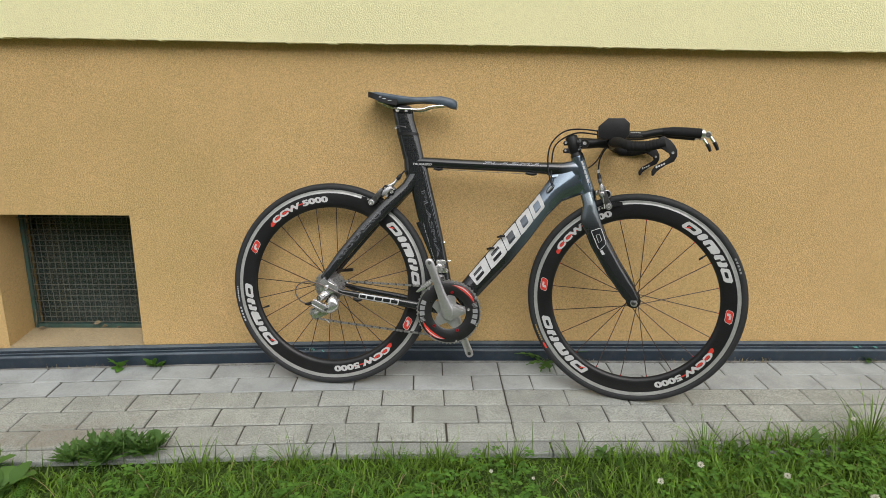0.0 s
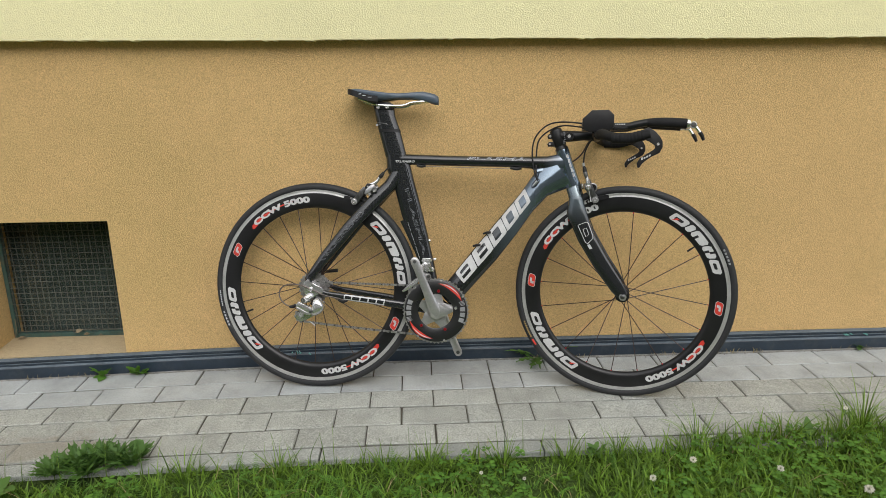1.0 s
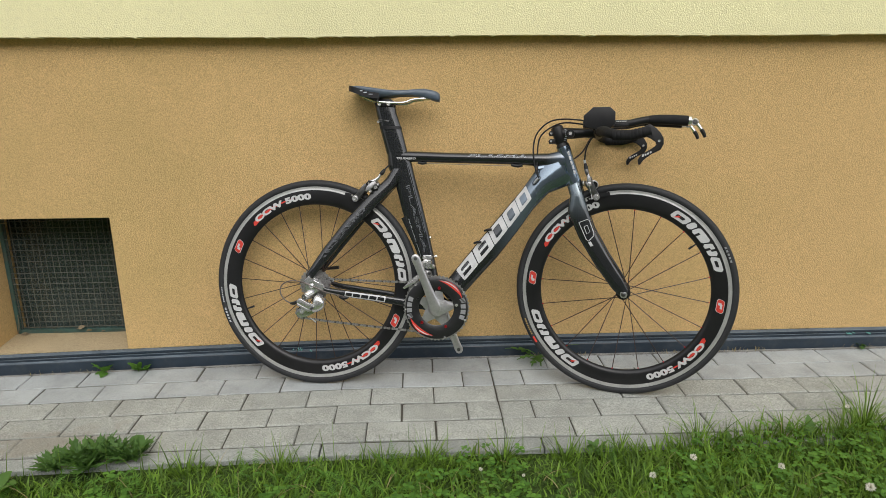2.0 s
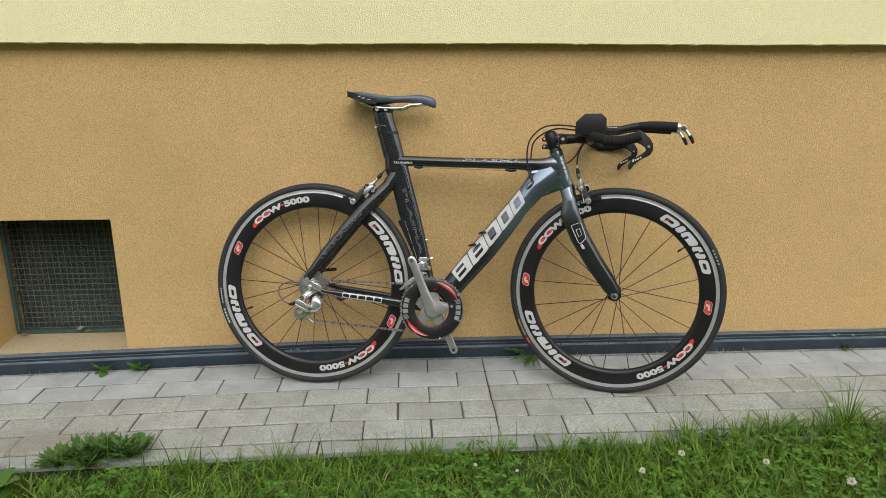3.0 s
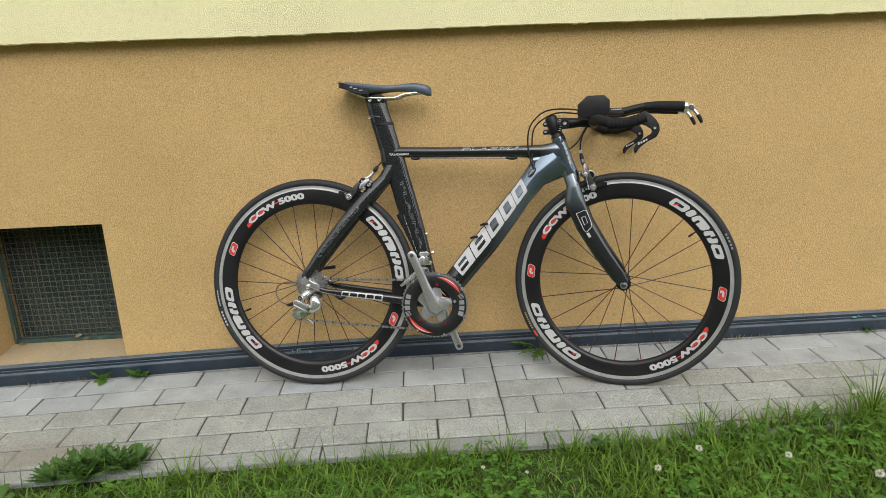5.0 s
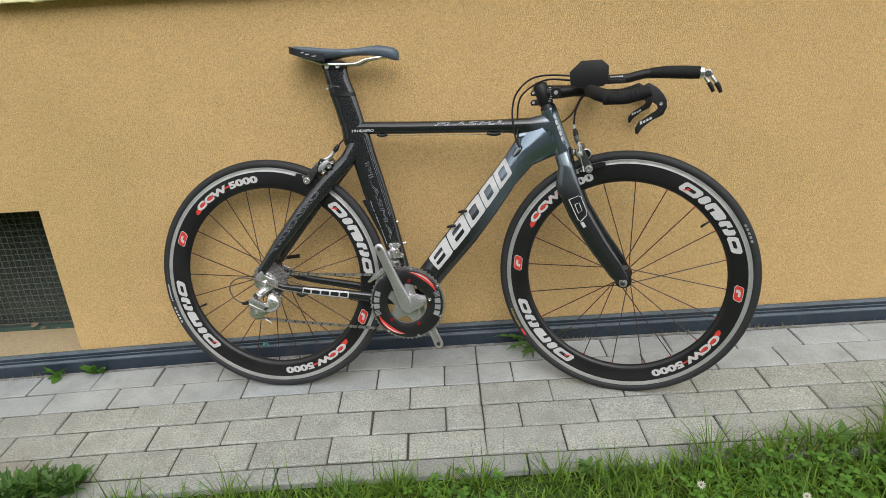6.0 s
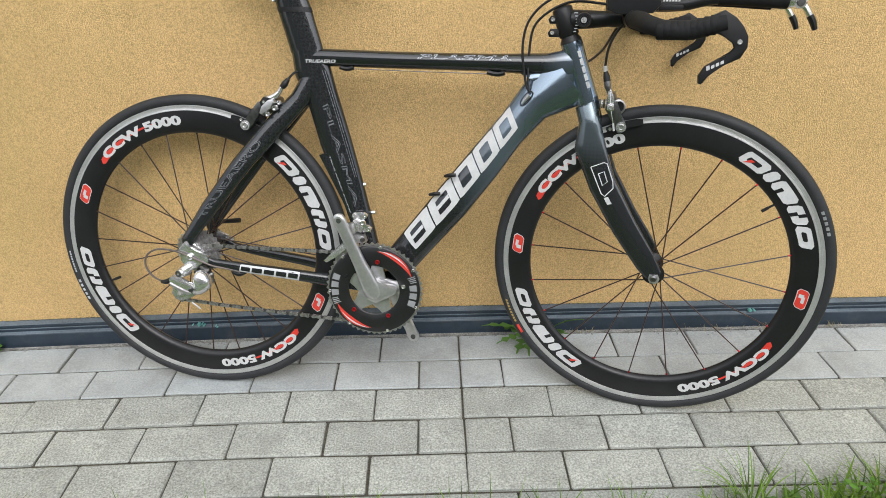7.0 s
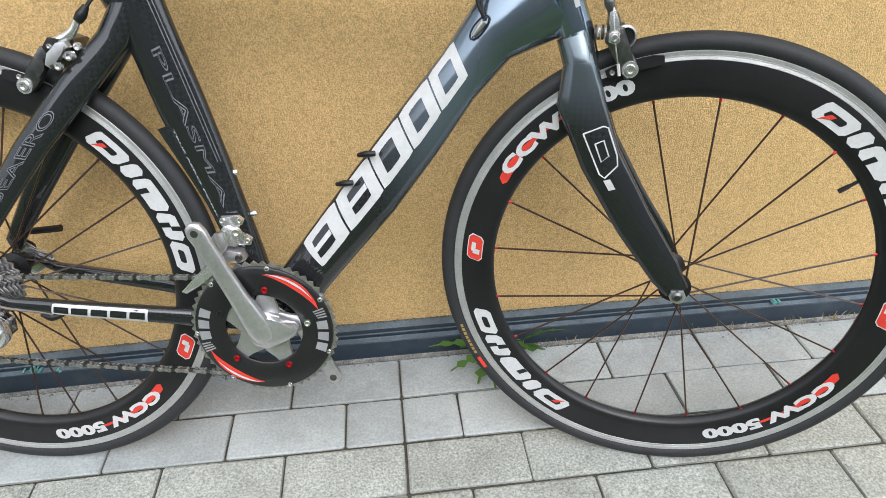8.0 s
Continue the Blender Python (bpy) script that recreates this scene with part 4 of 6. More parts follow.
# outlined emblem on the fork leg
frk = along(fork_blade, 0.41, 0.575, -0.32, 0.84)
for o in ([(0.02, 0.0), (0.70, 0.0), (0.78, 0.12), (0.72, 0.80), (0.60, 0.95), (0.06, 0.95), (0.0, 0.8)], [(0.24, 0.30), (0.56, 0.30), (0.54, 0.66), (0.24, 0.66)]):
    pts = [frk(u, v) for u, v in o]
    fine_pts = []
    for p, q in zip(pts, pts[1:] + pts[:1]):
        fine_pts.append(p)
    part("emblem", tube(fine_pts + [fine_pts[0]], 0.0011, 5, 1), WHITE, crown, "white outlined emblem")
part("emblem", flat_shape([slant(0.80, 0.96, 0.02, 0.30, 0.1)], along(fork_blade, 0.41, 0.575, -0.32, 0.84, 0.0012)), WHITE, crown)

stem_c = ht_hi + ax * 0.012
bm = bmesh.new()
skin(bm, [ring_of(bm, stem_c + ax * d, fore * r, side_v * r, 24) for d, r in ((0.0, 0.0175), (0.002, 0.019), (0.050, 0.019), (0.053, 0.0175), (0.056, 0.012))])
stem = part("stem", bm, BLACK, bicycle, "black adjustable stem", at=BARS)
part("stem_arm", tube([(0.782, 0, 0.822), (0.815, 0, 0.822), (0.850, 0, 0.823), (0.882, 0, 0.823)], [0.018, 0.0165, 0.0140, 0.0165], 16, 4), BLACK, stem, "black stem arm")
for s in (-1, 1):
    part("pivot", revolve([(0, s * 0.021), (0.008, s * 0.021), (0.0085, s * 0.024), (0.0125, s * 0.024), (0.0135, s * 0.022), (0.0140, s * 0.012), (0, s * 0.012)], 24, (0.806, 0, 0.821)), BLACK, stem, "round stem pivot")
    part("pivot_bolt", revolve([(0, s * 0.025), (0.0055, s * 0.025), (0.006, s * 0.022), (0, s * 0.022)], 16, (0.806, 0, 0.821)), ALLOY, stem, "grey pivot bolt")
for k, z in enumerate((0.798, 0.822)):
    part("clamp_ear", plate([(0.742, z - 0.008), (0.762, z - 0.008), (0.762, z + 0.008), (0.744, z + 0.007), (0.739, z)], -0.010, 0.010, 0.003), BLACK, stem)
    part("bolt", ball_bolt((0.748, -0.010, z), 0.0042, 0.004), ALLOY, stem, "silver clamp bolt")
printed("scale_mark", [[(0.787 + 0.004 * math.sin(k * 0.5), 0.800 + 0.0055 * k), (0.793 + 0.004 * math.sin(k * 0.5), 0.800 + 0.0055 * k), (0.793 + 0.004 * math.sin(k * 0.5), 0.8015 + 0.0055 * k),
                                 (0.787 + 0.004 * math.sin(k * 0.5), 0.8015 + 0.0055 * k)] for k in range(7)], lambda u, v: Vector((u, -0.0196, v)), PALEPRINT, stem)
# base bar: a wing across, then horns forward
bar = part("base_bar", tube([(0.892, -0.10, 0.822), (0.890, 0.0, 0.823), (0.892, 0.10, 0.822)], 0.0155, 16, 4, flat=1.0), BLACK, bicycle, "black aero base bar", at=BARS)
for s in (-1, 1):
    w = s * 0.205
    horn = part("horn", tube([(0.892, s * 0.09, 0.822), (0.900, s * 0.150, 0.820), (0.912, s * 0.190, 0.814), (0.940, w, 0.8065), (0.970, w, 0.806), (0.998, w, 0.8125), (1.022, w, 0.8185)],
                             [0.0150, 0.0150, 0.0138, 0.0136, 0.0140, 0.0140, 0.0130], 16), TAPE, bar, "taped base bar horn")
    for k in range(9):
        x = 0.928 + 0.0095 * k
        z = 0.8065 + max(0, x - 0.972) * 0.24
        part("tape_wrap", turned(revolve([(0.0138, -0.0055), (0.0149, -0.004), (0.0149, 0.004), (0.0138, 0.0055)], 16), pose(x, w, z, 0, 0, 76)), TAPE, bar)
    lever = [(1.003, 0.829), (1.018, 0.836), (1.036, 0.825), (1.048, 0.812), (1.056, 0.798), (1.057, 0.782), (1.049, 0.766), (1.026, 0.755), (1.011, 0.747), (1.002, 0.739), (1.000, 0.729), (0.9965, 0.7255),
             (0.9925, 0.727), (0.991, 0.739), (0.999, 0.753), (1.019, 0.766), (1.036, 0.773), (1.042, 0.781), (1.038, 0.790), (1.029, 0.796), (1.012, 0.801)]
    lv = part("brake_lever", plate(lever, w - 0.0065, w + 0.0065, 0.0028), BLACK, bar, "curved black brake lever", angle=50)
    part("lever_pivot", ball_bolt((1.044, w - 0.0065, 0.790), 0.0042, 0.003), ALLOY, bar, "silver lever pivot")
    printed("decal", [slant(k * 0.0072, k * 0.0072 + 0.0052, 0.0, 0.0046 + (0.002 if k == 0 else 0), 0.25, 0.0008) for k in range(4)],
                             lambda u, v, w=w: Vector((1.002 + u * 0.90 - v * 0.45, w - 0.0071, 0.7465 + u * 0.45 + v * 0.9)), WHITE, bar, "small white block mark")
    # aero extension with a taped end and a bar-end shifter
    e = s * 0.055
    ext = part("extension", tube([(0.870, e, 0.846), (0.930, e, 0.847), (0.975, e, 0.8475), (1.000, e, 0.8525), (1.026, e, 0.857), (1.060, e, 0.858), (1.100, e, 0.8565), (1.142, e, 0.8535)], 0.0111, 14), BLACK, bar, "black aero extension bar")
    part("grip_tape", tube([(1.030, e, 0.8575), (1.065, e, 0.858), (1.100, e, 0.8565), (1.141, e, 0.8535)], [0.0120, 0.0140, 0.0148, 0.0148], 14), TAPE, bar, "black taped grip")
    sh = part("shifter", turned(revolve([(0, -0.008), (0.0125, -0.008), (0.0140, -0.003), (0.0140, 0.003), (0.0125, 0.008), (0, 0.008)], 20), pose(1.142, e, 0.8535, 0, 0, 90)), STEEL, bar, "silver bar-end shifter")
    part("shifter_boss", revolve([(0, -0.013), (0.0075, -0.013), (0.0105, -0.010), (0.0105, 0.010), (0.0075, 0.013), (0, 0.013)], 20, (1.158, e, 0.850)), STEEL, bar, "silver shifter boss")
    part("shifter_cap", revolve([(0, -0.0150), (0.006, -0.0150), (0.0075, -0.0130), (0.0075, -0.0125), (0, -0.0125)], 18, (1.158, e, 0.850)), DARKSTEEL, bar)
    part("shifter_lever", tube([(1.160, e, 0.852), (1.172, e, 0.838), (1.182, e, 0.823)], [0.0060, 0.0055, 0.0050], 8, 4), STEEL, bar, "silver shift lever")
    part("lever_tip", tube([(1.178, e, 0.829), (1.184, e, 0.820), (1.190, e, 0.806)], [0.0058, 0.0058, 0.0045], 8, 4), BLACK, bar, "black lever tip")
    # arm rest: a dished pad on a bracket
    px = s * 0.088
    bm = bmesh.new()
    out = [(0.843, 0.868), (0.870, 0.893), (0.918, 0.8935), (0.934, 0.879), (0.934, 0.845), (0.922, 0.832), (0.862, 0.830), (0.845, 0.838)]
    plate(out, px - 0.006, px + 0.006, 0.003, bm)
    part("arm_rest_wing", bm, BLACK, bar, "black padded arm rest", angle=30)
    part("arm_rest_base", plate([(0.846, 0.836), (0.846, 0.846), (0.932, 0.848), (0.932, 0.836)], px - 0.004, px - s * 0.065, 0.003) if s > 0 else
         plate([(0.846, 0.836), (0.846, 0.846), (0.932, 0.848), (0.932, 0.836)], px + 0.004, px + 0.065, 0.003), BLACK, bar)
    part("extension_clamp", revolve([(0.0115, -0.014), (0.0180, -0.014), (0.0190, -0.010), (0.0190, 0.010), (0.0180, 0.014), (0.0115, 0.014)], 20, (0.890, e, 0.836)), BLACK, bar)
    part("bracket", plate([(0.930, 0.836), (0.972, 0.838), (0.974, 0.842), (0.972, 0.846), (0.930, 0.847)], e - 0.014, e - 0.009, 0.0015), BLACK, bar)
    printed("decal", [slant(0.938 + k * 0.005, 0.9415 + k * 0.005, 0.8515, 0.8545, 0.2) for k in range(6)], lambda u, v, e=e: Vector((u, e - 0.0150, v)), WHITE, bar, "small white printed bar")

# ---- brakes ----
def pad(parent, hub, deg, span):
    """A brake shoe against the track, on both sides of the rim."""
    for sd in (-1, 1):
        bm = bmesh.new()
        a0, a1 = radians(deg - span / 2), radians(deg + span / 2)
        rows_ = []
        for k in range(7):
            a = a0 + (a1 - a0) * k / 6
            e = 0.002 if k in (0, 6) else 0.0
            rows_.append([bm.verts.new(hub + Vector((q * math.cos(a), sd * y, q * math.sin(a)))) for q, y in ((0.3025 + e, 0.0125), (0.3150 - e, 0.0125), (0.3155 - e, 0.0205), (0.3020 + e, 0.0205))])
        skin(bm, rows_)
        part("brake_pad", bm, BLACK, parent, "black brake pad holder")


def screw(parent, x, y, z, q, h=0.004, material=None, label=""):
    part("screw", ball_bolt((x, y, z), q, h), material or STEEL, parent, label)


# front brake, ahead of the fork crown
fbk = part("brake", turned(revolve([(0, -0.012), (0.0105, -0.012), (0.0130, -0.008), (0.0135, 0.008), (0.0105, 0.014), (0, 0.014)], 26), pose(0.8790, -0.010, 0.665, 0, 0, 20)), BLACK, bicycle, "front dual-pivot brake with a black drum", at=STEER)
part("brake_arm", plate([(0.862, 0.672), (0.870, 0.679), (0.881, 0.677), (0.884, 0.660), (0.892, 0.648), (0.898, 0.640), (0.902, 0.628), (0.896, 0.618), (0.886, 0.617), (0.880, 0.628), (0.874, 0.644), (0.864, 0.655), (0.859, 0.660)], -0.031, -0.022, 0.003), DARKSTEEL, fbk, "dark grey brake arm", angle=40)
part("brake_arm", plate([(0.866, 0.676), (0.884, 0.676), (0.894, 0.650), (0.902, 0.628), (0.892, 0.616), (0.880, 0.628), (0.868, 0.652)], 0.022, 0.031, 0.003), DARKSTEEL, fbk, angle=40)
part("caliper_bridge", plate([(0.862, 0.688), (0.874, 0.690), (0.880, 0.676), (0.876, 0.660), (0.866, 0.660), (0.860, 0.672)], -0.022, 0.022, 0.004), DARKSTEEL, fbk, "dark caliper bridge", angle=40)
part("quick_release", plate([(0.862, 0.696), (0.869, 0.698), (0.874, 0.682), (0.876, 0.668), (0.866, 0.668), (0.862, 0.682)], -0.036, -0.029, 0.002), ALLOY, fbk, "silver release lever", angle=40)
part("clamp_nut", plate([(0.863, 0.661), (0.863, 0.671), (0.868, 0.674), (0.876, 0.672), (0.877, 0.662), (0.872, 0.658)], -0.040, -0.030, 0.0018), ALLOY, fbk, "silver cable clamp", angle=30)
screw(fbk, 0.870, -0.040, 0.666, 0.0048)
screw(fbk, 0.892, -0.031, 0.6285, 0.0068, 0.005, STEEL, "steel pad bolt")
part("pad_washer", revolve([(0.0060, -0.0310), (0.0102, -0.0310), (0.0098, -0.0330), (0.0060, -0.0330)], 20, (0.892, 0, 0.6285), closed=True), ALLOY, fbk)
screw(fbk, 0.872, -0.0205, 0.6225, 0.0036, 0.003)
pad(fbk, HUB_F, 106.0, 13)
for k in range(4):
    part("barrel_rib", turned(revolve([(0, -0.0016), (0.0085, -0.0016), (0.0092, 0.0), (0.0085, 0.0016), (0, 0.0016)], 16), pose(0.848 + 0.0042 * k, -0.012, 0.669, 0, 0, 90)), ALLOY if k % 2 else DARKSTEEL, fbk, "ribbed spacer")
part("drum_rim", turned(revolve([(0.0115, -0.0150), (0.0142, -0.0135), (0.0142, -0.0095), (0.0115, -0.0095)], 26, closed=True), pose(0.8790, -0.010, 0.665, 0, 0, 20)), CRANK, fbk)
part("cable", tube([(0.885, -0.02, 0.820), (0.868, -0.022, 0.800), (0.856, -0.026, 0.771), (0.853, -0.028, 0.738)], 0.0024, 8), BLACK, fbk, "black cable housing")
part("ferrule", tube([(0.853, -0.028, 0.741), (0.8545, -0.028, 0.730)], 0.0037, 8, 1), WHITE, fbk, "pale cable ferrule")
part("adjuster_boot", tube([(0.8545, -0.028, 0.731), (0.857, -0.028, 0.722), (0.859, -0.029, 0.713)], [0.0038, 0.0062, 0.0068], 12, 4), BLACK, fbk, "black rubber boot")
part("adjuster", tube([(0.859, -0.029, 0.713), (0.861, -0.030, 0.704), (0.8635, -0.031, 0.697), (0.866, -0.031, 0.688)], [0.0062, 0.0066, 0.0050, 0.0042], 12, 4), DARKSTEEL, fbk, "dark barrel adjuster")
part("inner_cable", tube([(0.866, -0.034, 0.700), (0.870, -0.0395, 0.666), (0.8775, -0.037, 0.632)], 0.0010, 6, 3), STEEL, fbk)
part("cable_end", tube([(0.8770, -0.037, 0.636), (0.8795, -0.037, 0.622)], 0.0020, 6, 1), WHITE, fbk, "crimped cable end")

# rear brake, behind the head of the seat stays
rbk = part("brake", plate([(0.160, 0.652), (0.168, 0.668), (0.184, 0.674), (0.199, 0.669), (0.206, 0.656), (0.198, 0.642), (0.182, 0.636), (0.166, 0.640)], -0.020, 0.020, 0.005), DARKSTEEL, bicycle, "rear dual-pivot brake", angle=40)
part("brake_arm", plate([(0.124, 0.610), (0.130, 0.624), (0.146, 0.637), (0.152, 0.650), (0.163, 0.662), (0.172, 0.660), (0.168, 0.646), (0.160, 0.636), (0.156, 0.622), (0.146, 0.611), (0.136, 0.604), (0.128, 0.604)], -0.034, -0.022, 0.0035), DARKSTEEL, rbk, "dark grey outer brake arm", angle=40)
part("brake_arm", plate([(0.124, 0.610), (0.146, 0.637), (0.163, 0.662), (0.176, 0.660), (0.160, 0.632), (0.136, 0.604)], 0.022, 0.032, 0.003), DARKSTEEL, rbk, angle=40)
part("brake_arm", plate([(0.166, 0.640), (0.172, 0.654), (0.186, 0.666), (0.198, 0.668), (0.202, 0.660), (0.190, 0.656), (0.180, 0.646), (0.174, 0.634)], -0.038, -0.026, 0.0035), CRANK, rbk, "grey inner brake arm", angle=40)
part("cover", plate([(0.167, 0.661), (0.176, 0.672), (0.190, 0.670), (0.182, 0.658), (0.172, 0.652)], -0.036, -0.020, 0.003), BLACK, rbk, "black arm cover", angle=40)
part("cable_arm", tube([(0.176, -0.026, 0.664), (0.196, -0.026, 0.672), (0.208, -0.026, 0.682), (0.215, -0.026, 0.694)], [0.0075, 0.0065, 0.0048, 0.0042], 12, 4), ALLOY, rbk, "silver curved cable arm")
screw(rbk, 0.199, -0.030, 0.650, 0.0062, 0.008, STEEL, "steel pivot bolt")
screw(rbk, 0.184, -0.034, 0.638, 0.0052, 0.006, STEEL)
screw(rbk, 0.205, -0.020, 0.660, 0.0050, 0.006, ALLOY)
screw(rbk, 0.178, -0.036, 0.662, 0.0032, 0.003, ALLOY)
screw(rbk, 0.1335, -0.034, 0.6145, 0.0068, 0.005, STEEL, "steel pad bolt")
part("pad_washer", revolve([(0.0060, -0.0340), (0.0100, -0.0340), (0.0098, -0.0358), (0.0060, -0.0358)], 20, (0.1335, 0, 0.6145), closed=True), ALLOY, rbk)
screw(rbk, 0.1205, -0.0205, 0.6240, 0.0036, 0.003)
pad(rbk, HUB_R, 64.5, 14)
part("adjuster_boot", tube([(0.214, -0.026, 0.690), (0.220, -0.025, 0.697), (0.227, -0.023, 0.707)], [0.0056, 0.0070, 0.0040], 12, 4), BLACK, rbk, "black rubber boot")
part("cable", tube([(0.226, -0.023, 0.705), (0.233, -0.019, 0.714), (0.240, -0.012, 0.720), (0.250, -0.006, 0.722)], 0.0024, 8), BLACK, rbk, "black cable housing")

# cables looping from the extensions into the down tube
part("cable", tube([(0.905, -0.03, 0.842), (0.831, -0.03, 0.860), (0.751, -0.02, 0.860), (0.705, -0.016, 0.824), (0.692, -0.018, 0.773), (0.700, -0.0215, 0.710), (0.7075, -0.0225, 0.690)], 0.0024, 8), BLACK, head_tube, "black cable housing")
part("cable", tube([(0.905, -0.02, 0.836), (0.836, -0.02, 0.849), (0.772, -0.012, 0.851), (0.716, -0.010, 0.815), (0.705, -0.012, 0.757), (0.706, -0.0215, 0.700), (0.709, -0.0222, 0.686)], 0.0024, 8), BLACK, head_tube, "black cable housing")
part("cable", tube([(0.880, 0.02, 0.820), (0.866, 0.02, 0.800), (0.850, 0.026, 0.770), (0.828, 0.028, 0.749), (0.800, 0.028, 0.735)], 0.0024, 8), SPOKE, head_tube, "dark cable housing")
port = []
for k in range(14):
    a = 2 * math.pi * k / 14
    u, v = 0.017 * math.cos(a), 0.0065 * math.sin(a)
    port.append(Vector((0.7035 + 0.62 * u - 0.78 * v, -0.0228, 0.676 + 0.78 * u + 0.62 * v)))
part("cable_port", tube(port + [port[0]], 0.0011, 6, 1), BLACK, dt, "oval cable port")
part("port_ramp", tube([(0.6955, -0.0222, 0.6660), (0.7015, -0.0218, 0.6735), (0.7085, -0.0215, 0.6825)], [0.0016, 0.0036, 0.0048], 10, 3), CRANK, dt, "small silver cable ramp")
for x, z in ((0.556, 0.520), (0.524, 0.480)):
    part("shift_boss", tube([(x - 0.012, -0.012, z - 0.004), (x, -0.0215, z), (x + 0.012, -0.0225, z + 0.001)], [0.0030, 0.0046, 0.0036], 8, 4), BLACK, dt, "small black cable stop")
part("cable_guide", tube([(0.330, -0.006, 0.7305), (0.345, -0.006, 0.7270), (0.358, -0.006, 0.7300)], 0.0045, 8, 3), BLACK, frame_body, "black cable stop")
part("cable_guide", tube([(0.625, -0.006, 0.7245), (0.645, -0.006, 0.7205), (0.660, -0.006, 0.7235)], 0.0050, 8, 3), BLACK, frame_body, "black cable stop")
part("inner_cable", tube([(0.358, -0.006, 0.7275), (0.500, -0.006, 0.7235), (0.640, -0.006, 0.7205)], 0.0008, 5, 2), DARKSTEEL, frame_body)
for x, z in ((0.3715, 0.4900), (0.3905, 0.4300)):
    part("bottle_bolt", tube([(x - 0.006, 0, z), (x - 0.001, 0, z + 0.0008), (x + 0.003, 0, z + 0.0015)], [0.0035, 0.0048, 0.0042], 8, 2), STEEL, frame_body, "steel bottle cage bolt")

# ---- drivetrain ----
BBX, BBZ = 0.397, 0.271


def toothed(r_root, r_tip, teeth, hole, y0, y1, seg_per=4):
    """A sprocket or chainring with its teeth and a round hole."""
    bm = bmesh.new()
    outer, inner = [], []
    n = teeth * seg_per
    for k in range(n):
        a = 2 * math.pi * k / n
        ph = k % seg_per
        r = r_root if ph in (0,) else r_tip if ph == 2 else (r_root + r_tip) / 2
        outer.append((r * math.cos(a), r * math.sin(a)))
        inner.append((hole * math.cos(a), hole * math.sin(a)))
    va = [[bm.verts.new((x, y, z)) for x, z in ring] for ring in (outer, inner) for y in (y0, y1)]
    o0, o1, i0, i1 = va
    for k in range(n):
        j = (k + 1) % n
        bm.faces.new((o0[k], o0[j], o1[j], o1[k]))
        bm.faces.new((i0[k], i1[k], i1[j], i0[j]))
        bm.faces.new((o0[k], i0[k], i0[j], o0[j]))
        bm.faces.new((o1[k], o1[j], i1[j], i1[k]))
    return bm


def moved(bm, x, z):
    return turned(bm, Matrix.Translation((x, 0, z)))


crankset = part("chainring", moved(toothed(0.1010, 0.1062, 53, 0.088, -0.0470, -0.0435), BBX, BBZ), CHAINSTEEL, bicycle, "silver toothed outer chainring", smooth=False)
disc = part("ring_disc", revolve([(0.0555, -0.0500), (0.0575, -0.0512), (0.096, -0.0512), (0.0985, -0.0500), (0.0995, -0.0472), (0.0555, -0.0472)], 80, (BBX, 0, BBZ), closed=True), CARBON, crankset, "black carbon chainring disc")
part("inner_ring", moved(toothed(0.0745, 0.0795, 39, 0.0600, -0.0400, -0.0372), BBX, BBZ), DARKSTEEL, crankset, "dark inner chainring", smooth=False)


def ring_place(u, v):
    return Vector((BBX + v * math.cos(u), -0.0518, BBZ + v * math.sin(u)))


def arc_band(a0, a1, r0, r1, n=16, taper=True):
    up_, dn = [], []
    for k in range(n + 1):
        t = k / n
        a = radians(a0 + (a1 - a0) * t)
        w = math.sin(math.pi * min(t * 1.0, 1.0)) if taper else 1
        mid = (r0 + r1) / 2
        up_.append((a, mid + (r1 - mid) * max(w, 0.05)))
        dn.append((a, mid + (r0 - mid) * max(w, 0.05)))
    return up_ + dn[::-1]


def arc_shape(outs):
    bm = bmesh.new()
    for o in outs:
        n = len(o) // 2
        a = [bm.verts.new(ring_place(*p)) for p in o]
        for k in range(n - 1):
            bm.faces.new((a[k], a[k + 1], a[2 * n - 2 - k], a[2 * n - 1 - k]))
    return bm


for turn_ in (0, 180):
    part("decal", arc_shape([arc_band(22 + turn_, 84 + turn_, 0.082, 0.0945)]), RED, crankset, "red tapering arc")
    part("decal", turned(arc_shape([arc_band(34 + turn_, 82 + turn_, 0.0880, 0.0915), ]), Matrix.Translation((0, -0.0004, 0))), WHITE, crankset)
    part("decal", arc_shape([arc_band(21 + turn_ - k * 2.6, 22.4 + turn_ - k * 2.6, 0.079 + 0.001 * k, 0.0955, 3, False) for k in range(4)]), GREYPRINT, crankset, "grey stripes")
    part("decal", arc_shape([arc_band(10 + turn_ - k * 12, 1 + turn_ - k * 12, 0.078, 0.0935, 4, False) for k in range(3)]), GREYPRINT, crankset, "pale grey block mark")
for k in range(5):
    a = radians(10 + 72 * k)
    part("ring_bolt", ball_bolt((BBX + 0.065 * math.cos(a), -0.0508, BBZ + 0.065 * math.sin(a)), 0.0050, 0.0035), STEEL if k == 0 else BLACK if k == 2 else REDMETAL, crankset, "red chainring bolt" if k in (1, 3, 4) else "")
for k in range(7):
    a = radians(-22 + 51.4 * k)
    part("rivet", ball_bolt((BBX + 0.0975 * math.cos(a), -0.0495, BBZ + 0.0975 * math.sin(a)), 0.0036, 0.002), ALLOY, crankset)
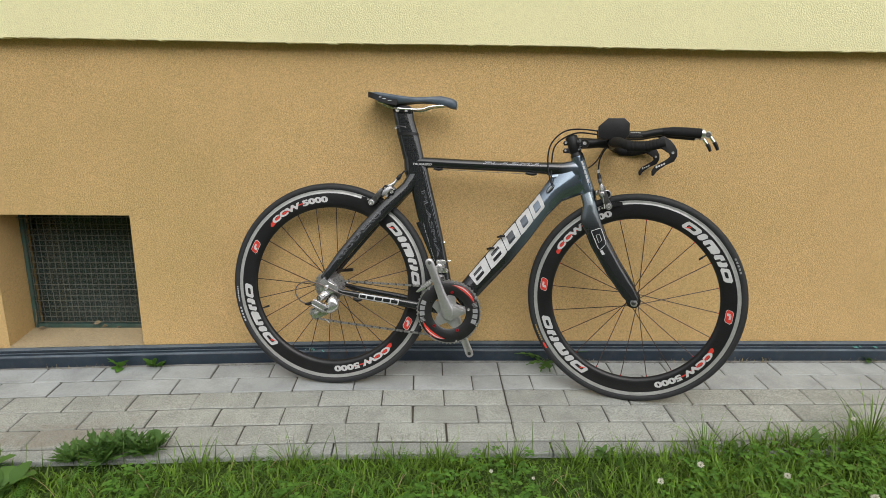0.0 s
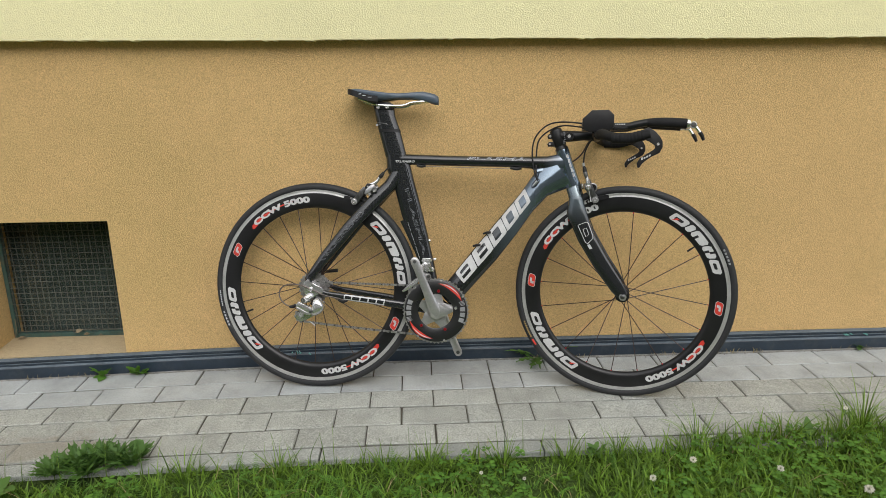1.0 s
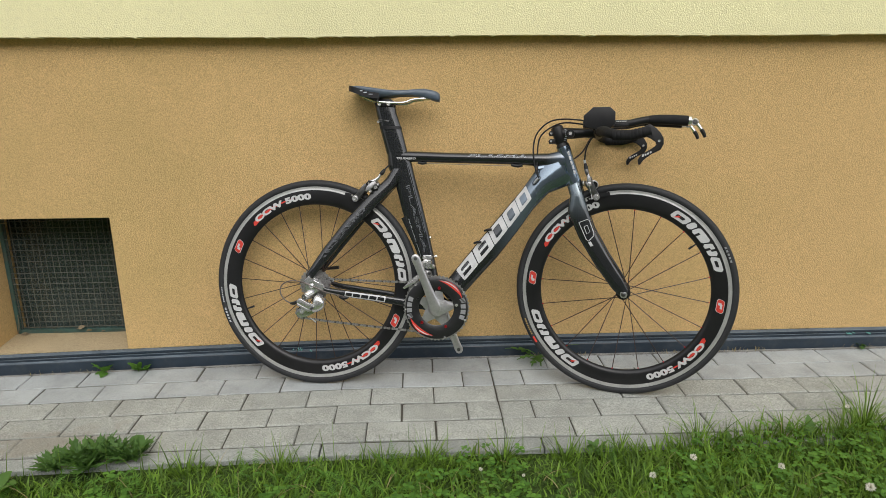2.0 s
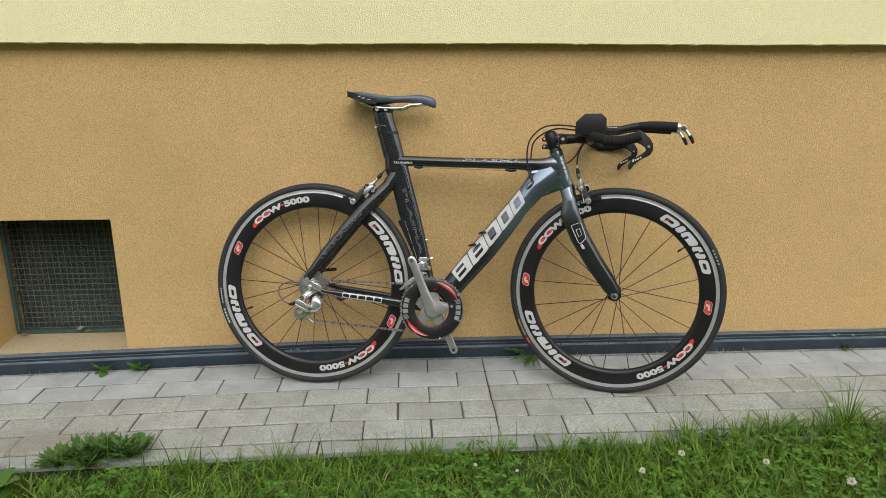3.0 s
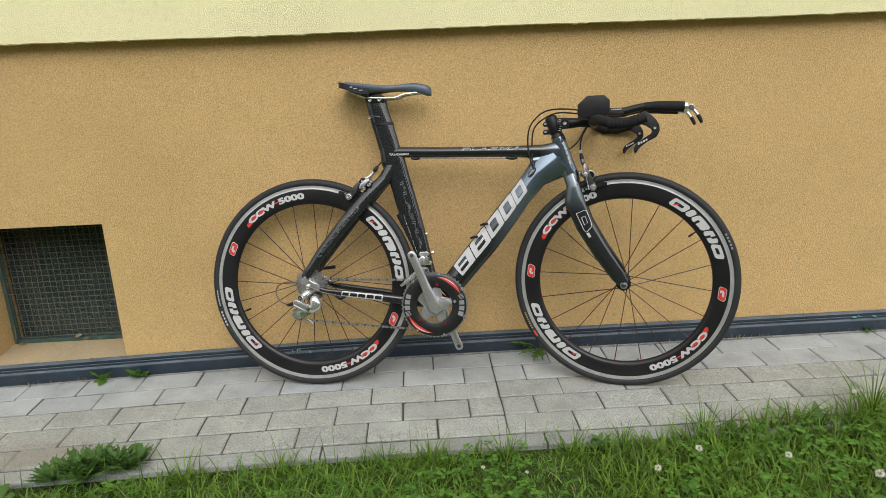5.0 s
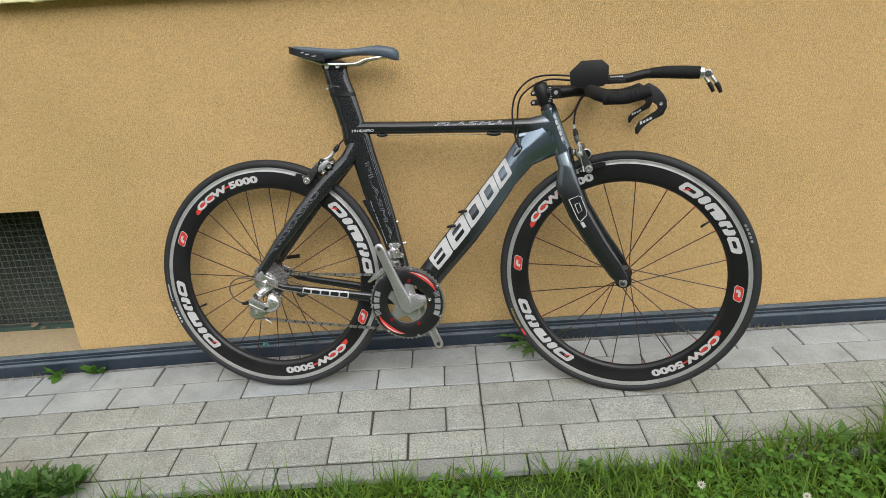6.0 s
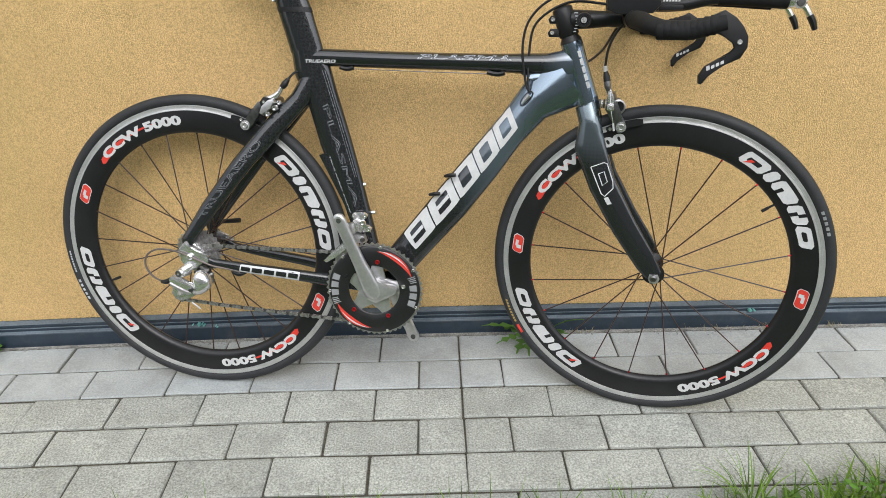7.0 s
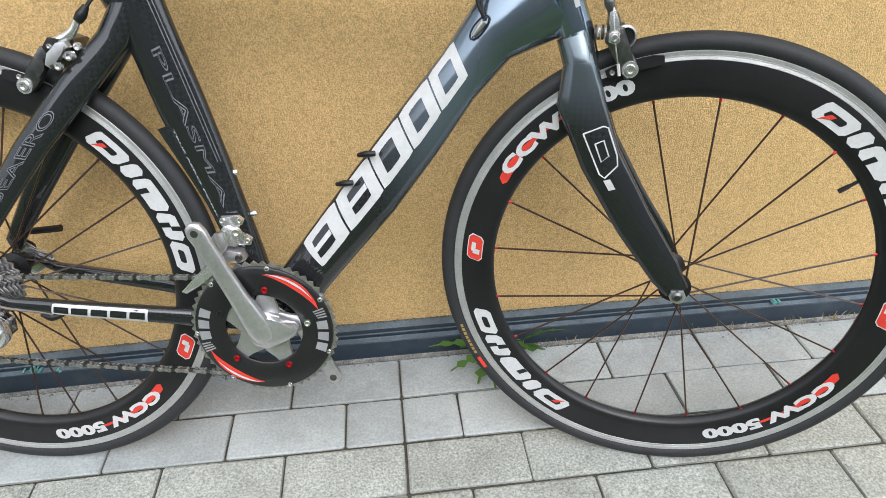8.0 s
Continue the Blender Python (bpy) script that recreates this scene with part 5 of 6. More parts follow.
# spider: five arms as one forging, seen through the ring's opening
bm = bmesh.new()
for k in range(5):
    a = radians(10 + 72 * k)
    d, q = (math.cos(a), math.sin(a)), (-math.sin(a), math.cos(a))
    pts = [(0.012, -0.022), (0.030, -0.0205), (0.046, -0.0135), (0.060, -0.0100), (0.070, -0.0065), (0.070, 0.0065), (0.060, 0.0100), (0.046, 0.0135), (0.030, 0.0205), (0.012, 0.022)]
    plate([(BBX + d[0] * u + q[0] * v, BBZ + d[1] * u + q[1] * v) for u, v in pts], -0.0465 - 0.0002 * k, -0.0405, 0.002, bm)
part("spider", bm, CRANK, crankset, "grey alloy crank spider", angle=40)
part("axle_boss", revolve([(0, -0.066), (0.012, -0.066), (0.0165, -0.063), (0.024, -0.054), (0.028, -0.046), (0.028, -0.036), (0, -0.036)], 32, (BBX, 0, BBZ)), CRANK, crankset, "grey crank boss")


def crank_arm(s, tip):
    """One arm, broad and rounded at the axle, slimmer towards the pedal eye."""
    a, b_ = Vector((BBX, 0, BBZ)), Vector((tip[0], 0, tip[1]))
    d = (b_ - a).normalized()
    q = Vector((-d.z, 0, d.x))
    bm = bmesh.new()
    rings_ = []
    ln = (b_ - a).length
    for t, hw, y, ht in ((-0.015, 0.008, 0.060, 0.006), (-0.010, 0.0155, 0.0595, 0.0085), (0.004, 0.0195, 0.0595, 0.0095), (0.030, 0.0175, 0.061, 0.0095), (0.065, 0.0140, 0.064, 0.0085), (0.110, 0.0128, 0.067, 0.0075),
                         (ln - 0.020, 0.0125, 0.070, 0.0070), (ln - 0.002, 0.0140, 0.071, 0.0070), (ln + 0.009, 0.0115, 0.071, 0.0068), (ln + 0.0135, 0.005, 0.071, 0.005)):
        rings_.append(ring_of(bm, a + d * t + Vector((0, s * y, 0)), q * hw, Vector((0, ht, 0)), 20, 2.8))
    skin(bm, rings_)
    arm = part("crank_arm", bm, CRANK, bicycle, "satin grey alloy crank arm", angle=50)
    part("pedal_eye", revolve([(0.0052, s * 0.0786), (0.0085, s * 0.0786), (0.0090, s * 0.0770), (0.0052, s * 0.0770)], 20, (tip[0], 0, tip[1]), closed=True), CRANK, arm, "bare threaded pedal eye")
    part("pedal_hole", revolve([(0, s * 0.0783), (0.0055, s * 0.0783), (0.0055, s * 0.0765), (0, s * 0.0765)], 16, (tip[0], 0, tip[1])), DARKSTEEL, arm)
    part("pedal_hole", revolve([(0, s * 0.0635), (0.0060, s * 0.0635), (0.0060, s * 0.0655), (0, s * 0.0655)], 16, (tip[0], 0, tip[1])), DARKSTEEL, arm)
    return arm


right_arm = crank_arm(-1, (0.333, 0.430))
left_arm = crank_arm(1, (0.463, 0.110))
# the broad wing between arm and ring
part("arm_web", plate([(0.378, 0.310), (0.400, 0.298), (0.420, 0.288), (0.444, 0.286), (0.450, 0.279), (0.446, 0.268), (0.425, 0.258), (0.405, 0.245), (0.385, 0.252), (0.372, 0.285)], -0.0655, -0.050, 0.005), CRANK, right_arm, "satin grey crank web", angle=50)
# cassette: nine sprockets, the largest inboard
cassette = part("cassette", revolve([(0.008, -0.026), (0.017, -0.026), (0.017, -0.058), (0.008, -0.058)], 24, HUB_R, closed=True), DARKSTEEL, bicycle, "nine-speed steel cassette")
for k, t in enumerate((25, 23, 21, 19, 17, 15, 14, 13, 12)):
    r = t * 0.0127 / (2 * math.pi)
    y = -0.0265 - 0.0037 * k
    part("sprocket", turned(toothed(r - 0.0025, r + 0.0025, t, 0.0165, y - 0.0018, y), Matrix.Translation(HUB_R)), CHAINSTEEL if k < 7 else ALLOY, cassette, smooth=False)
part("lock_ring", revolve([(0.009, -0.0605), (0.0150, -0.0605), (0.0155, -0.058), (0.009, -0.058)], 24, HUB_R, closed=True), DARKSTEEL, cassette)

# rear derailleur
mech = part("derailleur", tube([(0.002, -0.070, 0.316), (-0.006, -0.075, 0.312), (-0.014, -0.080, 0.306)], [0.0090, 0.0100, 0.0110], 14, 4), ALLOY, bicycle, "polished silver rear derailleur")
part("upper_knuckle", turned(revolve([(0, -0.014), (0.0080, -0.014), (0.0100, -0.011), (0.0108, 0.0), (0.0108, 0.014), (0, 0.014)], 24), pose(-0.014, -0.080, 0.304, 0, 0, -18)), ALLOY, mech, "silver upper knuckle")
part("pivot_bolt", turned(revolve([(0.0030, -0.0160), (0.0072, -0.0160), (0.0078, -0.0135), (0.0030, -0.0135)], 18, closed=True), pose(-0.014, -0.080, 0.304, 0, 0, -18)), DARKSTEEL, mech)
part("linkage_plate", plate([(-0.043, 0.290), (-0.035, 0.299), (-0.026, 0.297), (0.010, 0.278), (0.013, 0.271), (0.006, 0.261), (-0.004, 0.260), (-0.034, 0.275), (-0.041, 0.281)], -0.094, -0.080, 0.004), STEEL, mech, "bright silver linkage plate", angle=45)
part("linkage_edge", plate([(-0.040, 0.283), (-0.005, 0.264), (0.006, 0.2645), (0.005, 0.259), (-0.006, 0.258), (-0.040, 0.2765)], -0.0962, -0.0925, 0.001), CRANK, mech)
part("linkage_slot", plate([(0.000, 0.270), (0.012, 0.275), (0.014, 0.271), (0.007, 0.263), (0.001, 0.264)], -0.0958, -0.0935, 0.0006), DARKSTEEL, mech)
bm = bmesh.new()
rings = []
for y, kx, kz in ((-0.094, 0.55, 0.5), (-0.091, 0.85, 0.82), (-0.084, 1.0, 1.0), (-0.074, 1.02, 1.02), (-0.068, 0.9, 0.9)):
    rings.append([bm.verts.new((0.024 + kx * (x - 0.024), y, 0.280 + kz * (z - 0.280))) for x, z in
                  ((0.008, 0.294), (0.016, 0.307), (0.026, 0.309), (0.036, 0.302), (0.044, 0.291), (0.0455, 0.280), (0.042, 0.270), (0.033, 0.261), (0.022, 0.255), (0.006, 0.253), (0.004, 0.262), (0.010, 0.276))])
skin(bm, rings)
part("lower_knuckle", bm, STEEL, mech, "rounded polished lower knuckle", angle=70)
CAGE = [(0.006, 0.300), (0.026, 0.304), (0.040, 0.292), (0.038, 0.272), (0.016, 0.254), (-0.020, 0.234), (-0.038, 0.231), (-0.052, 0.241), (-0.051, 0.256), (-0.038, 0.264), (-0.010, 0.262), (0.002, 0.276)]
part("cage", plate(CAGE, -0.066, -0.0635, 0.0008), STEEL, mech, "steel pulley cage")
part("cage", plate(CAGE, -0.052, -0.0495, 0.0008), DARKSTEEL, mech)
for x, z in ((0.016, 0.287), (-0.034, 0.249)):
    part("pulley", moved(toothed(0.0165, 0.0205, 11, 0.004, -0.0600, -0.0555), x, z), BLACK, mech, "black jockey wheel", smooth=False)
    part("pulley_bolt", ball_bolt((x, -0.066, z), 0.0062, 0.004), STEEL, mech)
part("cage_arm", tube([(-0.034, -0.070, 0.249), (-0.030, -0.072, 0.256), (-0.026, -0.074, 0.262)], [0.006, 0.005, 0.005], 8, 2), STEEL, mech)
part("cable_boot", tube([(-0.042, -0.086, 0.288), (-0.052, -0.086, 0.282), (-0.064, -0.084, 0.281)], [0.0045, 0.0058, 0.0040], 10, 4), BLACK, mech, "black cable adjuster")
part("cable", tube([(-0.062, -0.084, 0.281), (-0.084, -0.082, 0.292), (-0.099, -0.079, 0.315), (-0.094, -0.076, 0.338), (-0.070, -0.074, 0.351), (-0.033, -0.074, 0.349), (0.004, -0.074, 0.336), (0.045, -0.068, 0.317), (0.088, -0.062, 0.3070), (0.104, -0.060, 0.3020)], 0.0021, 8), HOUSING, mech, "brown-grey loop of cable housing")
part("cable_stop", tube([(0.086, -0.059, 0.302), (0.100, -0.058, 0.297), (0.116, -0.055, 0.300)], [0.003, 0.0062, 0.003], 10, 4), BLACK, mech, "black cable stop under the stay")
part("cable_end", tube([(0.000, -0.086, 0.236), (0.010, -0.086, 0.229), (0.018, -0.086, 0.222)], 0.0017, 6, 2), WHITE, mech, "crimped cable end")
# front derailleur
fm = part("front_derailleur", plate([(0.352, 0.421), (0.360, 0.424), (0.370, 0.418), (0.374, 0.404), (0.370, 0.392), (0.356, 0.396), (0.350, 0.408)], -0.036, -0.016, 0.004), ALLOY, bicycle, "silver front derailleur", angle=40)
part("mount", plate([(0.348, 0.428), (0.352, 0.436), (0.376, 0.437), (0.383, 0.431), (0.380, 0.424), (0.372, 0.421), (0.372, 0.412), (0.384, 0.409), (0.391, 0.403), (0.388, 0.394), (0.372, 0.394), (0.366, 0.404), (0.364, 0.420), (0.352, 0.422)], -0.030, -0.022, 0.0018), STEEL, fm, "bright bolted mounting plate", angle=40)
for x, z in ((0.354, 0.431), (0.378, 0.431), (0.385, 0.401)):
    part("bolt", ball_bolt((x, -0.030, z), 0.0038, 0.003), STEEL, fm)
part("bolt", ball_bolt((0.374, -0.034, 0.416), 0.0062, 0.007), STEEL, fm, "steel cable bolt")
part("link_arm", plate([(0.336, 0.408), (0.346, 0.418), (0.360, 0.420), (0.362, 0.400), (0.352, 0.384), (0.344, 0.392)], -0.046, -0.036, 0.003), STEEL, fm, "polished link arm", angle=40)
part("clamp", plate([(0.346, 0.384), (0.352, 0.392), (0.376, 0.386), (0.380, 0.374), (0.372, 0.370), (0.350, 0.373)], -0.040, -0.018, 0.004), CRANK, fm, "grey cage pivot", angle=40)
part("bolt", ball_bolt((0.373, -0.040, 0.380), 0.0050, 0.005), DARKSTEEL, fm)
CURVE = [(0.289, 0.333), (0.303, 0.347), (0.326, 0.369), (0.348, 0.384), (0.356, 0.378), (0.336, 0.358), (0.316, 0.342), (0.296, 0.330)]
part("cage_plate", plate(CURVE, -0.0525, -0.0505, 0.0006), ALLOY, fm, "curved chain cage")
part("cage_plate", plate(CURVE, -0.0345, -0.0325, 0.0006), DARKSTEEL, fm)

# chain: alternating outer and inner links round ring, cassette and jockey wheels
def link_mesh(outer):
    bm = bmesh.new()
    h, w = 0.0127 / 2, 0.0033 if outer else 0.0023
    for s in (-1, 1):
        out_ = []
        for k in range(12):
            a = 2 * math.pi * k / 12
            x, z = 0.0041 * math.cos(a), 0.0041 * math.sin(a)
            x += h if math.cos(a) > 0.1 else -h if math.cos(a) < -0.1 else 0
            if abs(math.cos(a)) <= 0.1:
                z *= 0.55
            out_.append((x, z))
        plate(out_, s * w - 0.0005, s * w + 0.0005, 0.0, bm)
    plates = len(bm.faces)
    for x in (-h, h):
        rod(bm, (x, -w - 0.0011, 0), (x, w + 0.0011, 0), 0.0029, 8)
    bm.faces.ensure_lookup_table()
    for f in bm.faces[plates:]:
        f.material_index = 1
    me = bpy.data.meshes.new("link")
    bmesh.ops.recalc_face_normals(bm, faces=bm.faces)
    bm.to_mesh(me)
    bm.free()
    me.materials.append(CHAINSTEEL if outer else DARKSTEEL)
    me.materials.append(CHAINSTEEL)
    return me


LINKS = (link_mesh(True), link_mesh(False))


def arc_pts(cx, cz, r, a0, a1, n, y):
    return [Vector((cx + r * math.cos(radians(a0 + (a1 - a0) * k / n)), y, cz + r * math.sin(radians(a0 + (a1 - a0) * k / n)))) for k in range(n + 1)]


loop = (arc_pts(0, 0.336, 0.0215, 230, 92, 10, -0.048) + [Vector((0.10, -0.046, 0.3545)), Vector((0.30, -0.0405, 0.3505))] +
        arc_pts(BBX, BBZ, 0.0780, 92, -98, 40, -0.0386) + [Vector((0.33, -0.041, 0.1930)), Vector((0.20, -0.047, 0.2050)), Vector((0.05, -0.054, 0.2200))] +
        arc_pts(-0.034, 0.249, 0.0195, -80, -200, 8, -0.0575) + arc_pts(0.016, 0.287, 0.021, -30, 85, 8, -0.0575) + [Vector((-0.020, -0.050, 0.312))])
acc = []
for p, q in zip(loop, loop[1:]):
    acc.append((p, q, (q - p).length))
total = sum(a[2] for a in acc)
count = int(total / 0.0127) // 2 * 2
pitch = total / count
chain = part("chain", tube([loop[12] - Vector((0.02, 0, 0)), loop[12], loop[12] + Vector((0.02, 0, 0.0006))], 0.0018, 6, 2), DARKSTEEL, bicycle, "oily steel bicycle chain")


def along_loop(s):
    for p, q, ln in acc:
        if s <= ln:
            return p + (q - p) * (s / ln), (q - p).normalized()
        s -= ln
    return acc[-1][1], (acc[-1][1] - acc[-1][0]).normalized()


for k in range(count):
    p, d = along_loop((k + 0.5) * pitch)
    o = new("link", LINKS[k % 2])
    o.parent = chain
    zax = Vector((-d.z, 0, d.x)).normalized()
    xax = Vector((d.x, 0, d.z)).normalized()
    o.matrix_local = Matrix(((xax.x, 0, zax.x, p.x), (0, 1, 0, p.y), (xax.z, 0, zax.z, p.z), (0, 0, 0, 1)))
# ---- lawn and weeds ----
def leaf_material(name, a, c, rough=0.55):
    """Leaf green between two tones, one tone for each separate blade, with some light coming through."""
    m = bpy.data.materials.new(name)
    m.use_nodes = True
    n, l = m.node_tree.nodes, m.node_tree.links
    b = n["Principled BSDF"]
    geo = n.new("ShaderNodeNewGeometry")
    t = n.new("ShaderNodeTexNoise")
    t.inputs["Scale"].default_value = 6.0
    l.new(geo.outputs["Position"], t.inputs["Vector"])
    add = n.new("ShaderNodeMath")
    add.operation = "MULTIPLY_ADD"
    add.inputs[1].default_value = 0.65
    l.new(geo.outputs["Random Per Island"], add.inputs[0])
    l.new(times_(n, l, t.outputs["Fac"], 0.35), add.inputs[2])
    mx = n.new("ShaderNodeMix")
    mx.data_type = "RGBA"
    l.new(add.outputs[0], mx.inputs["Factor"])
    mx.inputs["A"].default_value, mx.inputs["B"].default_value = (*a, 1), (*c, 1)
    l.new(mx.outputs["Result"], b.inputs["Base Color"])
    b.inputs["Roughness"].default_value, b.inputs["Specular IOR Level"].default_value = rough, 0.35
    tr = n.new("ShaderNodeBsdfTranslucent")
    l.new(mx.outputs["Result"], tr.inputs["Color"])
    ms = n.new("ShaderNodeMixShader")
    ms.inputs[0].default_value = 0.3
    l.new(b.outputs[0], ms.inputs[1])
    l.new(tr.outputs[0], ms.inputs[2])
    l.new(ms.outputs[0], n["Material Output"].inputs["Surface"])
    return m


GRASS = leaf_material("grass_blades", (0.008, 0.030, 0.004), (0.23, 0.40, 0.040))
CLOVER = leaf_material("clover_leaves", (0.040, 0.115, 0.018), (0.16, 0.34, 0.048))
WEED = leaf_material("weed_leaves", (0.040, 0.100, 0.022), (0.12, 0.235, 0.048))
DRY = leaf_material("dry_straw", (0.28, 0.22, 0.10), (0.45, 0.38, 0.20))
DEADLEAF = mat("withered_leaf", (0.23, 0.18, 0.11), 0.85, vary=0.3, scale=90)
PETAL = mat("white_petals", (0.72, 0.70, 0.60), 0.6, vary=0.15, scale=200)
STALK = mat("green_stalk", (0.10, 0.20, 0.045), 0.6, vary=0.2, scale=60)


def sheet(name, verts, faces, material, label, category):
    me = bpy.data.meshes.new(name)
    me.from_pydata(verts, [], faces)
    me.materials.append(material)
    for p in me.polygons:
        p.use_smooth = True
    return tagged(new(name, me), label, category, kind="stuff")


def lawn_edge(x):
    """How far the growth reaches over the kerb."""
    return 1.712 - (0.03 if -0.98 < x < -0.62 else 0.0) + 0.020 * noise.noise((x * 3.1, 0, 0)) + 0.012 * noise.noise((x * 11, 4, 0)) + (0.045 if x > 0.75 else 0.0) * min(1, (x - 0.75) * 3)


def blade(verts, faces, x, y, z, h, w, ang, lean, r, segs=4):
    """One blade of grass that bends over towards ang."""
    first = len(verts)
    ca, sa = math.cos(ang), math.sin(ang)
    twist = r.uniform(-0.9, 0.9)
    wx, wy = -math.sin(ang + twist), math.cos(ang + twist)
    px, pz, bend = 0.0, 0.0, r.uniform(0.02, 0.25)
    for k in range(segs + 1):
        t = k / segs
        hw = 0.5 * w * (1 - t ** 1.8) + 0.0002
        verts.append((x + ca * px - wx * hw, y + sa * px - wy * hw, z + pz))
        verts.append((x + ca * px + wx * hw, y + sa * px + wy * hw, z + pz))
        a = bend + lean * (t + 0.15)
        px += h / segs * math.sin(a)
        pz += h / segs * math.cos(a)
    for k in range(segs):
        i = first + 2 * k
        faces.append((i, i + 1, i + 3, i + 2))


r = random.Random(21)
gv, gf, dv, df = [], [], [], []
for i in range(27000):
    x = r.uniform(-1.75, 2.15)
    y = lawn_edge(x) - r.random() ** 1.25 * 0.62
    if y > 1.70 and r.random() < 0.45:
        continue
    patch = noise.noise((x * 4, y * 4, 2))
    tall = 0.055 + 0.030 * patch + 0.028 * noise.noise((x * 1.7, 9, 0)) + r.uniform(-0.02, 0.035)
    tall = tall + 0.018 if x > 0.75 else tall * (0.72 if x < 0.5 else 0.85)
    ang = r.uniform(0, 6.283) if r.random() < 0.7 else r.gauss(1.57, 0.7)
    blade(gv, gf, x, y, ground_z(y, x) - 0.012, max(0.03, tall), r.uniform(0.0026, 0.0066), ang, r.uniform(0.5, 2.1), r)
# tufts that stand up and fall outwards, over the kerb
for cx, cy, n, h in ((1.36, 1.78, 110, 0.16), (1.27, 1.74, 60, 0.13), (1.50, 1.74, 60, 0.13), (0.86, 1.745, 60, 0.11), (0.10, 1.690, 90, 0.09), (-0.02, 1.685, 50, 0.08), (0.30, 1.69, 70, 0.085), (0.47, 1.695, 60, 0.085),
                     (-0.30, 1.690, 60, 0.085), (-0.55, 1.69, 50, 0.085), (1.10, 1.745, 40, 0.12), (1.70, 1.76, 50, 0.15), (1.95, 1.75, 50, 0.14), (0.62, 1.705, 60, 0.09), (-1.15, 1.69, 60, 0.09)):
    for i in range(n):
        ang = r.uniform(0, 6.283)
        d = abs(r.gauss(0, 0.022))
        blade(gv, gf, cx + d * math.cos(ang), cy + d * math.sin(ang), ground_z(cy, cx) - 0.008, h * r.uniform(0.45, 1.25), r.uniform(0.0014, 0.0036), ang, r.uniform(0.5, 2.0), r, 6)
# single long dark blades leaning over the paving
for i in range(90):
    x = r.uniform(-1.1, 1.9)
    blade(gv, gf, x, 1.722 + r.uniform(-0.03, 0.012), ground_z(1.74, x) - 0.005, r.uniform(0.05, 0.11), r.uniform(0.0016, 0.0028), r.gauss(1.57, 0.9), r.uniform(0.1, 0.9), r, 5)
for i in range(350):
    x = r.uniform(-1.6, 2.0)
    y = lawn_edge(x) - r.random() * 0.5
    blade(dv, df, x, y, ground_z(y, x) - 0.01, r.uniform(0.04, 0.11), r.uniform(0.0015, 0.003), r.uniform(0, 6.283), r.uniform(0.6, 2.2), r)
# the lawn goes on to both sides
for i in range(15000):
    x = r.choice((-1, 1)) * (0.2 + 1.75 + abs(r.gauss(0, 1.3)))
    y = lawn_edge(x) - r.random() * 0.9
    blade(gv, gf, x, y, ground_z(y, x) - 0.012, r.uniform(0.04, 0.09), r.uniform(0.003, 0.0065), r.uniform(0, 6.283), r.uniform(0.4, 1.9), r, 3)
# thinner growth out to behind the camera
for i in range(26000):
    x, y = r.gauss(0.2, 1.9), 1.2 - abs(r.gauss(0, 1.4))
    blade(gv, gf, x, y, ground_z(y, x) - 0.012, r.uniform(0.04, 0.10), r.uniform(0.004, 0.007), r.uniform(0, 6.283), r.uniform(0.3, 1.6), r, 2)
sheet("grass", gv, gf, GRASS, "uneven fresh green lawn grass growing over the kerb", "grass")
sheet("dry_grass", dv, df, DRY, "dry straw-coloured blades among the grass", "grass")

# clover: three rounded leaflets on a thin stalk
cv, cf = [], []


def trefoil(x, y, z, size, tilt, ang):
    for k in range(3):
        a = ang + k * 2.0944
        ca, sa = math.cos(a), math.sin(a)
        first = len(cv)
        for u, w, dz in ((0.02, 0.0, 0.0), (0.35, -0.34, 0.05), (0.80, -0.40, 0.03), (1.02, -0.16, -0.05), (0.96, 0.0, -0.02), (1.02, 0.16, -0.05), (0.80, 0.40, 0.03), (0.35, 0.34, 0.05)):
            cv.append((x + size * (ca * u - sa * w), y + size * (sa * u + ca * w), z + size * (dz + 0.25 * u * tilt * math.cos(a) - 0.06 * abs(w))))
        cf.append((first, first + 1, first + 2, first + 3, first + 4))
        cf.append((first, first + 4, first + 5, first + 6, first + 7))


for i in range(3600):
    x = r.uniform(-1.7, 2.1)
    y = lawn_edge(x) - 0.015 - r.random() * 0.5
    if noise.noise((x * 2.6, y * 2.6, 5)) < (0.12 if x < 0.6 else -0.35):
        continue
    trefoil(x, y, ground_z(y, x) + r.uniform(0.012, 0.066), r.uniform(0.008, 0.0165), r.uniform(-1.2, 1.2), r.uniform(0, 6.283))
sheet("clover", cv, cf, CLOVER, "patches of white clover leaves in the lawn", "clover")

# feathery yarrow leaves
yv, yf = [], []
for i in range(520):
    x = r.uniform(-1.7, 0.1) if r.random() < 0.75 else r.uniform(0.1, 2.0)
    y = lawn_edge(x) - 0.02 - r.random() * 0.42
    ang, h, z = r.uniform(0, 6.283), r.uniform(0.04, 0.085), ground_z(y, x)
    lean = r.uniform(0.4, 1.3)
    for k in range(13):
        t = 0.2 + 0.8 * k / 12
        px, pz = h * t * math.sin(lean * t), h * t * math.cos(lean * t * 0.8)
        for s in (-1, 1):
            ln = 0.013 * math.sin(math.pi * (0.12 + 0.86 * t)) + 0.002
            a = ang + s * 1.05
            first = len(yv)
            bx, by = x + px * math.cos(ang), y + px * math.sin(ang)
            q = (-math.sin(a) * 0.0016, math.cos(a) * 0.0016)
            yv += [(bx - q[0], by - q[1], z + pz), (bx + q[0], by + q[1], z + pz), (bx + ln * math.cos(a), by + ln * math.sin(a), z + pz + 0.002)]
            yf.append((first, first + 1, first + 2))
